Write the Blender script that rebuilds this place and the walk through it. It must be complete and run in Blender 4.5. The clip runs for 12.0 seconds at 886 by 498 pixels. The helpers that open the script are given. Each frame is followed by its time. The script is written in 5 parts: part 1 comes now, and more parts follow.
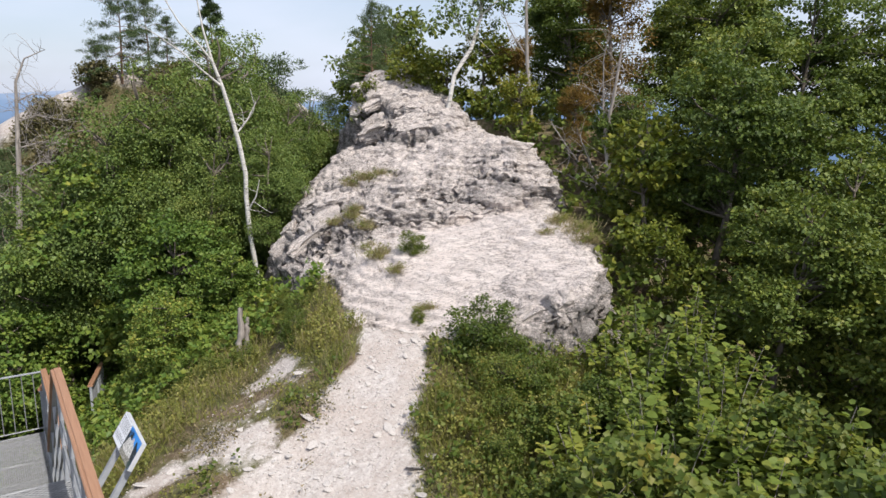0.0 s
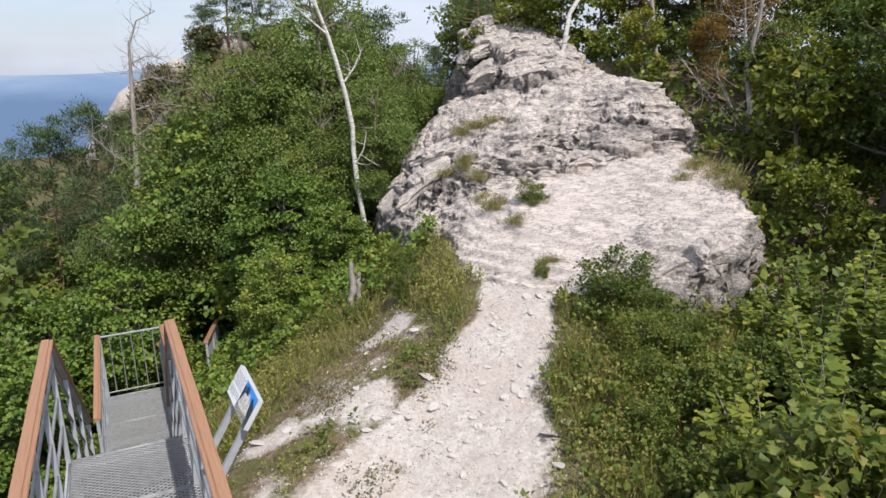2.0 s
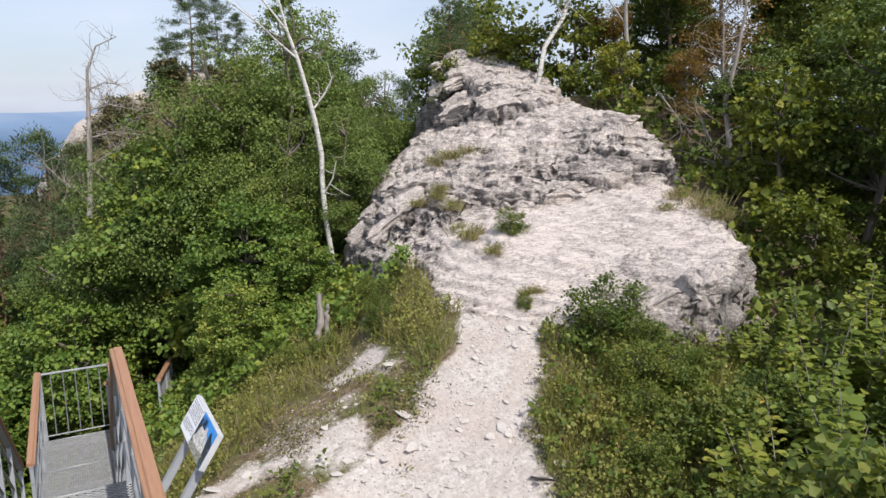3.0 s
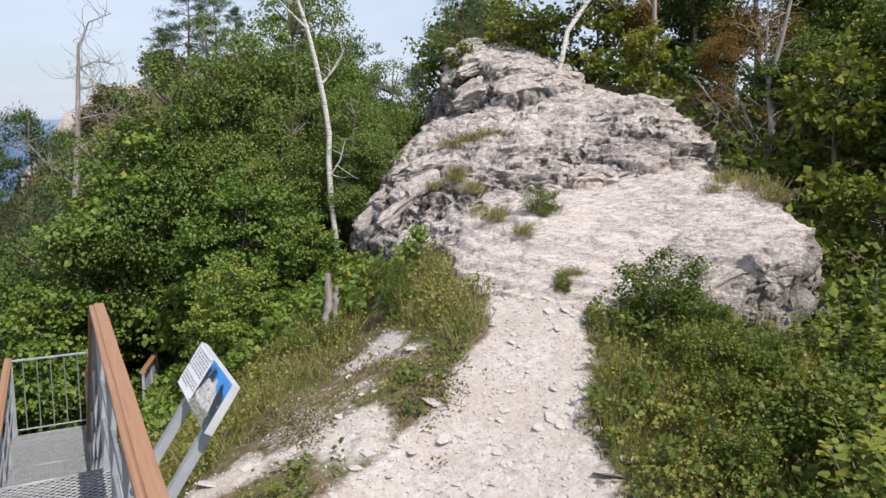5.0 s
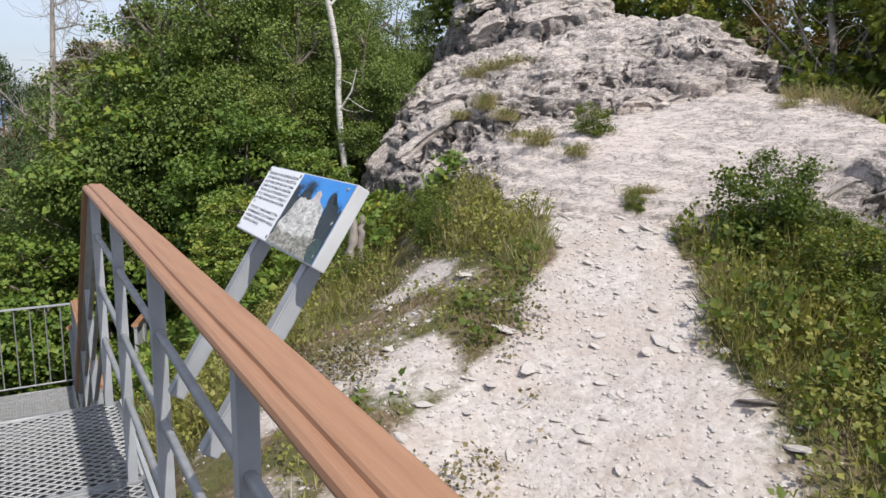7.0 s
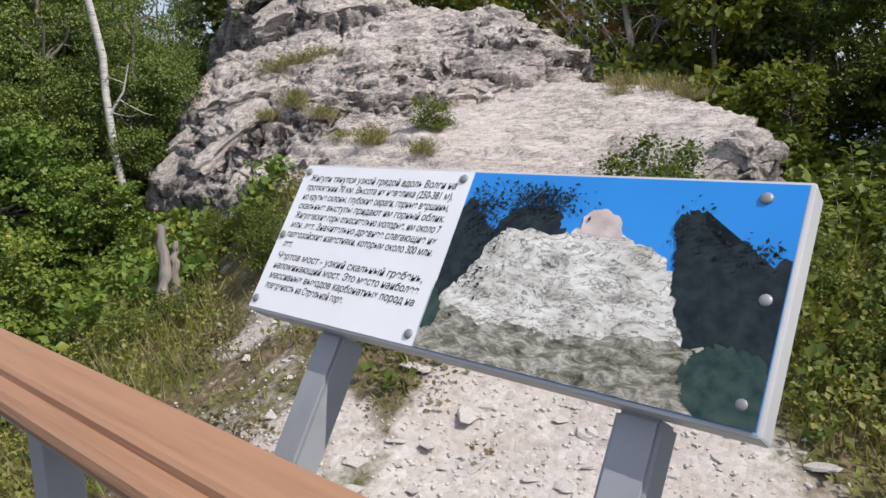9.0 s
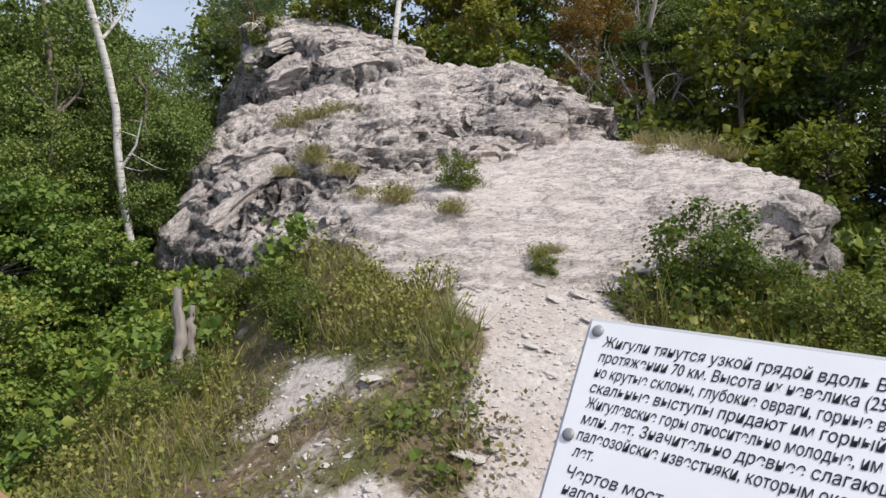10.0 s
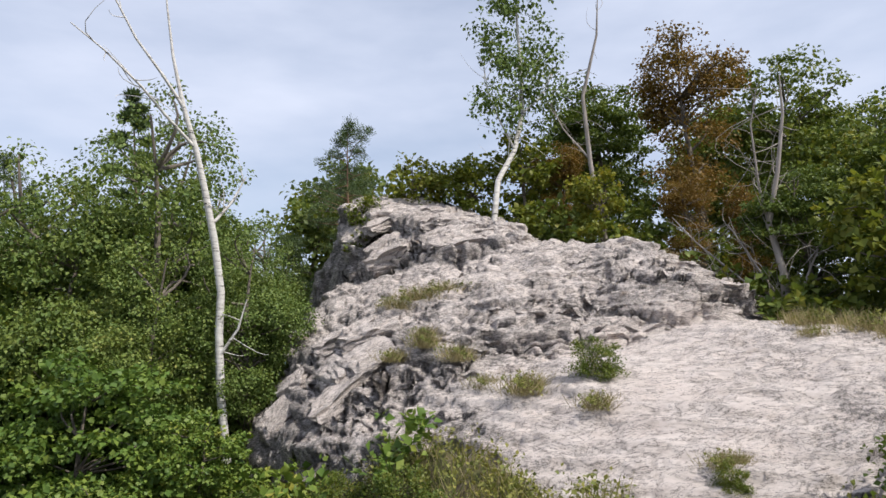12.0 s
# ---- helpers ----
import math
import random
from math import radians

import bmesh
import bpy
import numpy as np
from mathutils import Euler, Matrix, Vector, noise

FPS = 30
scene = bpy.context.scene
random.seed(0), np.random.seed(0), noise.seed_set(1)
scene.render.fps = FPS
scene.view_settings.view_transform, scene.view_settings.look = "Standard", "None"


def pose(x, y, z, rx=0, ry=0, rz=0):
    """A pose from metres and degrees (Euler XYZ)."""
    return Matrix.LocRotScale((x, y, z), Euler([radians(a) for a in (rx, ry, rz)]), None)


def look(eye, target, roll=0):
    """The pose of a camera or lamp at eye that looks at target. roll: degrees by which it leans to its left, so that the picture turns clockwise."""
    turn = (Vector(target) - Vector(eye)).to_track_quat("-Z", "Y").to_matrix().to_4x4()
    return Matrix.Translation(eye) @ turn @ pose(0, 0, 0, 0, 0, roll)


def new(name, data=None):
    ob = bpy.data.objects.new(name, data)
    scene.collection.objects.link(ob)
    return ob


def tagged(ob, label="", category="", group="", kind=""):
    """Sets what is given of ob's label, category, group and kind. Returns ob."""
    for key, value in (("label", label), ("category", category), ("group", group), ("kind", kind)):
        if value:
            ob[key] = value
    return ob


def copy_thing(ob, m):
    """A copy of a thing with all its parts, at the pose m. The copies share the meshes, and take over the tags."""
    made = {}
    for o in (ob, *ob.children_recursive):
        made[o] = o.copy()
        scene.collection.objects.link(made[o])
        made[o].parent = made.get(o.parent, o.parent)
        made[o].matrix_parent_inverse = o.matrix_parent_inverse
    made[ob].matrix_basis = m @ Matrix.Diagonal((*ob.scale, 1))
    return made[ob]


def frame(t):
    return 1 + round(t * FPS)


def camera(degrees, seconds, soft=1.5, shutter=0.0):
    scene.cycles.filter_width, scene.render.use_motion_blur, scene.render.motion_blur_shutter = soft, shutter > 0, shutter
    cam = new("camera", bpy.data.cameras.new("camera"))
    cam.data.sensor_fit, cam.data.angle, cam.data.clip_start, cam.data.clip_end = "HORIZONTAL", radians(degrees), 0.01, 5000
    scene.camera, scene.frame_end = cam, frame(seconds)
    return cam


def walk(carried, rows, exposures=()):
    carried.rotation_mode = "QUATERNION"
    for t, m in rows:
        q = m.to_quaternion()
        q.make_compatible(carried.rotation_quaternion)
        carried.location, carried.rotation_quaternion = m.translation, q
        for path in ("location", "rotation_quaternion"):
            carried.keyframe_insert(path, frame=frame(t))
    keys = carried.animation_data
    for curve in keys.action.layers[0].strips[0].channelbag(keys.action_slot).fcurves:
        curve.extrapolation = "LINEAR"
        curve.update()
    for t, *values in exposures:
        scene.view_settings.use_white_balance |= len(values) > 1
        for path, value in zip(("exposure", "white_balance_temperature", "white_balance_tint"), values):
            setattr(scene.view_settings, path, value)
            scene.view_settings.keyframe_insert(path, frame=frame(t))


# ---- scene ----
cam = camera(64.2, 12.0)
PATH = [
    (0, (-0.147, -4.653, 3.814), (0.927, -3.014, 3.414), 0.5),
    (0.5, (-0.112, -4.447, 3.785), (0.944, -2.812, 3.325), 0.3),
    (1, (0.017, -4.249, 3.721), (0.994, -2.57, 3.246), 2.6),
    (1.5, (0.008, -4.157, 3.657), (0.951, -2.486, 3.093), 1.5),
    (1.9, (0.007, -3.911, 3.47), (0.81, -2.144, 2.987), -3.0),
    (2, (-0.039, -3.832, 3.432), (0.782, -2.077, 2.938), -1.8),
    (2.5, (-0.041, -3.598, 3.283), (0.664, -1.778, 2.848), -4.7),
    (3, (0.012, -3.274, 3.094), (0.944, -1.544, 2.723), -0.5),
    (3.2, (-0.072, -3.199, 2.938), (0.955, -1.517, 2.596), 3.6),
    (4.8, (0.006, -2.332, 2.482), (0.988, -0.617, 2.178), 1.1),
    (5, (0.039, -2.281, 2.405), (1.004, -0.558, 2.087), 1.2),
    (5.5, (-0.024, -1.94, 2.144), (0.9, -0.208, 1.763), 3.0),
    (6, (0.005, -1.642, 1.937), (0.824, 0.15, 1.593), 0.4),
    (6.5, (-0.025, -1.403, 1.758), (0.877, 0.341, 1.375), -0.3),
    (6.7, (-0.032, -1.277, 1.678), (0.912, 0.446, 1.301), 0.4),
    (8.3, (-0.011, -0.111, 1.47), (1.27, 1.375, 1.079), -0.2),
    (8.5, (0.005, -0.005, 1.472), (1.33, 1.443, 1.089), -0.1),
    (9, (-0.012, 0.273, 1.483), (1.494, 1.541, 1.129), -1.1),
    (9.5, (0.002, 0.506, 1.506), (1.554, 1.724, 1.181), 0.1),
    (9.6, (0.006, 0.555, 1.522), (1.553, 1.786, 1.219), -0.5),
    (10, (0.055, 0.748, 1.559), (1.587, 2.016, 1.346), -0.6),
    (10.1, (0.082, 0.797, 1.564), (1.616, 2.065, 1.367), -0.2),
    (10.5, (0.123, 1.03, 1.626), (1.684, 2.281, 1.606), -0.9),
    (11, (0.116, 1.327, 1.698), (1.659, 2.597, 1.785), -1.3),
    (11.5, (0.185, 1.552, 1.737), (1.615, 2.942, 1.96), -1.8),
    (12, (0.195, 1.679, 1.716), (1.615, 3.083, 1.989), -0.9),
]
walk(cam, [(t, look(eye, target, roll)) for t, eye, target, roll in PATH],
     exposures=[(0.0, 0.28), (6.5, 0.27), (8.3, 0.17), (9.6, 0.12), (10.5, 0.22), (12.0, 0.24)])

# ---- light ----
SUN_AZ, SUN_EL = radians(172), radians(52)      # azimuth from +y, clockwise to +x
world = bpy.data.worlds.new("sky")
scene.world = world
world.use_nodes = True
wn, wl = world.node_tree.nodes, world.node_tree.links
sky = wn.new("ShaderNodeTexSky")
sky.sky_type, sky.sun_disc = "NISHITA", False
sky.sun_elevation, sky.sun_rotation = SUN_EL, SUN_AZ
sky.air_density, sky.dust_density, sky.ozone_density = 1.0, 2.2, 2.0
wc = wn.new("ShaderNodeTexCoord")
wm = wn.new("ShaderNodeMapping")
wm.inputs["Scale"].default_value = (1.0, 1.0, 3.2)
cloud = wn.new("ShaderNodeTexNoise")
cloud.inputs["Scale"].default_value, cloud.inputs["Detail"].default_value = 2.6, 6.0
cramp = wn.new("ShaderNodeValToRGB")
cramp.color_ramp.elements[0].position, cramp.color_ramp.elements[0].color = 0.32, (0.42, 0.42, 0.42, 1)
cramp.color_ramp.elements[1].position, cramp.color_ramp.elements[1].color = 0.68, (0.88, 0.88, 0.88, 1)
wmix = wn.new("ShaderNodeMix")
wmix.data_type = "RGBA"
wmix.inputs[7].default_value = (5.6, 6.0, 7.2, 1)
wl.new(wc.outputs["Generated"], wm.inputs["Vector"])
wl.new(wm.outputs["Vector"], cloud.inputs["Vector"])
wl.new(cloud.outputs["Fac"], cramp.inputs["Fac"])
wl.new(cramp.outputs["Color"], wmix.inputs[0])
wl.new(sky.outputs["Color"], wmix.inputs[6])
wl.new(wmix.outputs[2], wn["Background"].inputs["Color"])
wn["Background"].inputs["Strength"].default_value = 0.125
sun = new("sun", bpy.data.lights.new("sun", "SUN"))
sun.data.energy, sun.data.angle, sun.data.color = 4.0, radians(0.6), (1.0, 0.945, 0.86)
sun_from = Vector((math.sin(SUN_AZ) * math.cos(SUN_EL), math.cos(SUN_AZ) * math.cos(SUN_EL), math.sin(SUN_EL)))
sun.matrix_world = look(sun_from * 60, (0, 0, 0))


# ---- small tools ----
def smooth(a, b, x):
    s = np.clip((x - a) / (b - a), 0, 1)
    return s * s * (3 - 2 * s)


def lattice(ix, iy, iz, seed):
    h = (ix * 374761393 + iy * 668265263 + iz * 2147483647 + seed * 974634777) & 0xFFFFFFFF
    h = ((h ^ (h >> 13)) * 1274126177) & 0xFFFFFFFF
    return ((h ^ (h >> 16)) & 0xFFFF) / 65535.0


def vnoise(x, y, z, seed=0):
    """Smooth noise between -1 and 1 for arrays."""
    fx, fy, fz = np.floor(x), np.floor(y), np.floor(z)
    ix, iy, iz = fx.astype(np.int64), fy.astype(np.int64), fz.astype(np.int64)
    a, b, c = x - fx, y - fy, z - fz
    a, b, c = a * a * (3 - 2 * a), b * b * (3 - 2 * b), c * c * (3 - 2 * c)
    out = 0
    for i in (0, 1):
        for j in (0, 1):
            for k in (0, 1):
                w = (a if i else 1 - a) * (b if j else 1 - b) * (c if k else 1 - c)
                out = out + w * lattice(ix + i, iy + j, iz + k, seed)
    return out * 2 - 1


def fbm(x, y, z, seed=0, octaves=4):
    out, amp = 0, 1.0
    for o in range(octaves):
        out = out + amp * vnoise(x * 2 ** o + 17.3 * o, y * 2 ** o - 9.1 * o, z * 2 ** o + 4.7 * o, seed + o)
        amp *= 0.5
    return out / 1.9


def mesh_of(name, verts, faces, mats=(), smooth_shade=False):
    """A mesh from arrays: verts (n, 3), faces (m, 3 or 4)."""
    verts, faces = np.asarray(verts, np.float32), np.asarray(faces, np.int32)
    me = bpy.data.meshes.new(name)
    k = faces.shape[1]
    me.vertices.add(len(verts))
    me.vertices.foreach_set("co", verts.ravel())
    me.loops.add(faces.size)
    me.loops.foreach_set("vertex_index", faces.ravel())
    me.polygons.add(len(faces))
    me.polygons.foreach_set("loop_start", np.arange(0, faces.size, k, dtype=np.int32))
    me.polygons.foreach_set("loop_total", np.full(len(faces), k, np.int32))
    if smooth_shade:
        me.polygons.foreach_set("use_smooth", np.ones(len(faces), bool))
    for m in mats:
        me.materials.append(m)
    me.update(calc_edges=True)
    me.validate()
    return me


def attribute(me, name, values):
    at = me.attributes.new(name, "FLOAT", "POINT")
    at.data.foreach_set("value", np.asarray(values, np.float32))


def part(name, me, parent, label="", m=None):
    """A mesh as one part under a thing or a part."""
    ob = new(name, me)
    ob.parent = parent
    if m is not None:
        ob.matrix_local = m
    return tagged(ob, label)


def bm_mesh(name, bm, material, smooth_shade=False):
    me = bpy.data.meshes.new(name)
    bm.normal_update()
    bm.to_mesh(me)
    bm.free()
    me.materials.append(material)
    if smooth_shade:
        for p in me.polygons:
            p.use_smooth = True
    return me


def block(name, size, material, bevel=0.004, at=(0, 0, 0), turn=None):
    """A box with rounded edges, centred on at."""
    bm = bmesh.new()
    bmesh.ops.create_cube(bm, size=1)
    bmesh.ops.scale(bm, vec=size, verts=bm.verts)
    if bevel:
        bmesh.ops.bevel(bm, geom=bm.edges[:], offset=bevel, segments=2, affect="EDGES", profile=0.6)
    if turn is not None:
        bmesh.ops.transform(bm, matrix=turn, verts=bm.verts)
    bmesh.ops.translate(bm, vec=at, verts=bm.verts)
    return bm_mesh(name, bm, material)


def beam(name, a, b, width, depth, material, bevel=0.003):
    """A rectangular bar from a to b; width lies level, depth stands."""
    a, b = Vector(a), Vector(b)
    d = (b - a).normalized()
    side = d.cross(Vector((0, 0, 1)))
    side = Vector((1, 0, 0)) if side.length < 1e-3 else side.normalized()
    up = side.cross(d)
    m = Matrix((side, d, up)).transposed().to_4x4()
    return block(name, (width, (b - a).length, depth), material, bevel, (a + b) / 2, m)


def tube_arrays(points, radii, sides=7):
    """Verts and quads of a bent tube, closed by its thin ends."""
    pts = np.asarray(points, float)
    n = len(pts)
    tang = np.gradient(pts, axis=0)
    tang /= np.linalg.norm(tang, axis=1)[:, None] + 1e-9
    ref = np.array([0.31, 0.95, 0.02])
    s = np.cross(tang, ref)
    s /= np.linalg.norm(s, axis=1)[:, None] + 1e-9
    w = np.cross(tang, s)
    ang = np.arange(sides) * 2 * np.pi / sides
    ring = np.cos(ang)[None, :, None] * s[:, None] + np.sin(ang)[None, :, None] * w[:, None]
    v = (pts[:, None] + ring * np.asarray(radii)[:, None, None]).reshape(-1, 3)
    i = np.arange(n - 1)[:, None] * sides
    j = np.arange(sides)[None]
    k = (j + 1) % sides
    f = np.stack([i + j, i + k, i + sides + k, i + sides + j], -1).reshape(-1, 4)
    return v, f


def tubes(name, lines, material, sides=6):
    """Several tubes as one mesh; each line is (points, radii)."""
    vs, fs, n = [], [], 0
    for points, radii in lines:
        v, f = tube_arrays(points, radii, sides)
        vs.append(v)
        fs.append(f + n)
        n += len(v)
    return mesh_of(name, np.concatenate(vs), np.concatenate(fs), [material], True)


def rod(name, a, b, r, material, sides=10):
    return tubes(name, [((a, b), (r, r))], material, sides)


# ---- materials ----
def material(name, rough=0.8, metal=0.0, spec=0.3):
    m = bpy.data.materials.new(name)
    m.use_nodes = True
    p = m.node_tree.nodes["Principled BSDF"]
    p.inputs["Roughness"].default_value, p.inputs["Metallic"].default_value = rough, metal
    p.inputs["Specular IOR Level"].default_value = spec
    return m, m.node_tree.nodes, m.node_tree.links, p


def ramp(nodes, links, fac, stops):
    r = nodes.new("ShaderNodeValToRGB")
    e = r.color_ramp.elements
    e[0].position, e[0].color = stops[0][0], (*stops[0][1], 1)
    e[1].position, e[1].color = stops[-1][0], (*stops[-1][1], 1)
    for pos, col in stops[1:-1]:
        x = e.new(pos)
        x.color = (*col, 1)
    links.new(fac, r.inputs["Fac"])
    return r.outputs["Color"]


def noise_tex(nodes, links, scale, detail=6.0, rough=0.6, stretch=None, distort=0.0):
    c = nodes.new("ShaderNodeTexCoord")
    t = nodes.new("ShaderNodeTexNoise")
    t.inputs["Scale"].default_value, t.inputs["Detail"].default_value = scale, detail
    t.inputs["Roughness"].default_value, t.inputs["Distortion"].default_value = rough, distort
    if stretch:
        mp = nodes.new("ShaderNodeMapping")
        mp.inputs["Scale"].default_value = stretch
        links.new(c.outputs["Object"], mp.inputs["Vector"])
        links.new(mp.outputs["Vector"], t.inputs["Vector"])
    else:
        links.new(c.outputs["Object"], t.inputs["Vector"])
    return t.outputs["Fac"]


def mix(nodes, links, fac, a, b, blend="MIX"):
    x = nodes.new("ShaderNodeMix")
    x.data_type, x.blend_type = "RGBA", blend
    for sock, val in ((x.inputs[0], fac), (x.inputs[6], a), (x.inputs[7], b)):
        if hasattr(val, "links"):
            links.new(val, sock)
        else:
            sock.default_value = val if isinstance(val, (int, float)) else (*val, 1)
    return x.outputs[2]


def math_node(nodes, links, op, a, b=0.0):
    x = nodes.new("ShaderNodeMath")
    x.operation = op
    for sock, val in ((x.inputs[0], a), (x.inputs[1], b)):
        if hasattr(val, "links"):
            links.new(val, sock)
        else:
            sock.default_value = val
    return x.outputs[0]


def bump(nodes, links, p, height, strength, distance):
    b = nodes.new("ShaderNodeBump")
    b.inputs["Strength"].default_value, b.inputs["Distance"].default_value = strength, distance
    links.new(height, b.inputs["Height"])
    links.new(b.outputs["Normal"], p.inputs["Normal"])


def plain(name, lo, hi, scale=8.0, rough=0.7, metal=0.0, bump_d=0.002, stretch=None, spec=0.3):
    """One colour with uneven tone and fine relief."""
    m, n, l, p = material(name, rough, metal, spec)
    f = noise_tex(n, l, scale, stretch=stretch)
    l.new(ramp(n, l, f, [(0.3, lo), (0.7, hi)]), p.inputs["Base Color"])
    g = noise_tex(n, l, scale * 9, stretch=stretch)
    bump(n, l, p, g, 0.5, bump_d)
    return m


def attr(nodes, name):
    a = nodes.new("ShaderNodeAttribute")
    a.attribute_name = name
    return a.outputs["Fac"]


def rock_material():
    m, n, l, p = material("limestone", 0.92, 0.0, 0.15)
    big = noise_tex(n, l, 1.6, 8.0, 0.70, (1, 1, 1.8), 0.5)
    mid = noise_tex(n, l, 8.5, 10.0, 0.82, (1, 1, 3.2), 0.25)
    fine = noise_tex(n, l, 42.0, 8.0, 0.75)
    speck = noise_tex(n, l, 19.0, 9.0, 0.85, (1, 1, 1.7), 0.2)
    pale = ramp(n, l, mid, [(0.28, (0.40, 0.355, 0.332)), (0.42, (0.58, 0.53, 0.502)), (0.7, (0.70, 0.655, 0.625))])
    warm = mix(n, l, math_node(n, l, "MULTIPLY", big, 0.35), pale, (0.68, 0.51, 0.43))
    # grey and black lichen in patches, thin where feet have worn the stone
    patch = math_node(n, l, "ADD", math_node(n, l, "MULTIPLY", big, 0.45), math_node(n, l, "MULTIPLY", mid, 0.55))
    patch = math_node(n, l, "ADD", patch, math_node(n, l, "MULTIPLY", speck, 0.75))
    patch = math_node(n, l, "SUBTRACT", patch, math_node(n, l, "MULTIPLY", attr(n, "worn"), 0.14))
    patch = math_node(n, l, "ADD", patch, math_node(n, l, "MULTIPLY", attr(n, "lichen"), 0.085))
    cover = ramp(n, l, patch, [(0.915, (0, 0, 0)), (0.938, (0.9, 0.9, 0.9))])
    crust = ramp(n, l, fine, [(0.38, (0.07, 0.063, 0.06)), (0.50, (0.24, 0.22, 0.21)), (0.66, (0.48, 0.45, 0.43))])
    col = mix(n, l, cover, warm, crust)
    spots = ramp(n, l, speck, [(0.345, (0.75, 0.75, 0.75)), (0.40, (0, 0, 0))])
    col = mix(n, l, spots, col, (0.10, 0.09, 0.085))
    rust = noise_tex(n, l, 0.9, 6.0, 0.7)
    rustf = math_node(n, l, "MULTIPLY", ramp(n, l, rust, [(0.60, (0, 0, 0)), (0.70, (0.7, 0.7, 0.7))]), attr(n, "lichen"))
    col = mix(n, l, rustf, col, (0.42, 0.24, 0.12))
    seam = noise_tex(n, l, 2.3, 9.0, 0.68, (1, 1, 2.6), 0.8)
    near = math_node(n, l, "ABSOLUTE", math_node(n, l, "SUBTRACT", seam, 0.5))
    crack = ramp(n, l, near, [(0.0, (0.0, 0.0, 0.0)), (0.016, (1, 1, 1))])
    # thin bedding lines that run across the ridge
    tc, turned = n.new("ShaderNodeTexCoord"), n.new("ShaderNodeMapping")
    turned.vector_type = "TEXTURE"
    turned.inputs["Rotation"].default_value = (0, 0, radians(59))
    turned.inputs["Scale"].default_value = (0.42, 1.4, 0.22)
    l.new(tc.outputs["Object"], turned.inputs["Vector"])
    beds = n.new("ShaderNodeTexNoise")
    beds.inputs["Scale"].default_value, beds.inputs["Detail"].default_value = 2.2, 8.0
    beds.inputs["Roughness"].default_value, beds.inputs["Distortion"].default_value = 0.66, 0.5
    l.new(turned.outputs["Vector"], beds.inputs["Vector"])
    lines_at = [math_node(n, l, "ABSOLUTE", math_node(n, l, "SUBTRACT", beds.outputs["Fac"], k)) for k in (0.43, 0.53)]
    bed_near = lines_at[0]
    for other in lines_at[1:]:
        bed_near = math_node(n, l, "MINIMUM", bed_near, other)
    bed_near = math_node(n, l, "ADD", bed_near, math_node(n, l, "MULTIPLY", math_node(n, l, "MAXIMUM", math_node(n, l, "SUBTRACT", speck, 0.50), 0.0), 0.10))
    bed_line = ramp(n, l, bed_near, [(0.0, (0.9, 0.9, 0.9)), (0.007, (0.75, 0.75, 0.75)), (0.013, (0, 0, 0))])
    col = mix(n, l, bed_line, col, (0.14, 0.125, 0.12))
    dark = math_node(n, l, "MULTIPLY", math_node(n, l, "SUBTRACT", 1.0, crack), math_node(n, l, "SUBTRACT", 0.7, math_node(n, l, "MULTIPLY", attr(n, "worn"), 0.45)))
    col = mix(n, l, dark, col, (0.13, 0.12, 0.11))
    l.new(col, p.inputs["Base Color"])
    h = math_node(n, l, "ADD", math_node(n, l, "MULTIPLY", mid, 1.0), math_node(n, l, "MULTIPLY", speck, 0.8))
    h = math_node(n, l, "ADD", h, math_node(n, l, "MULTIPLY", crack, 0.25))
    bump(n, l, p, h, 0.9, 0.028)
    return m


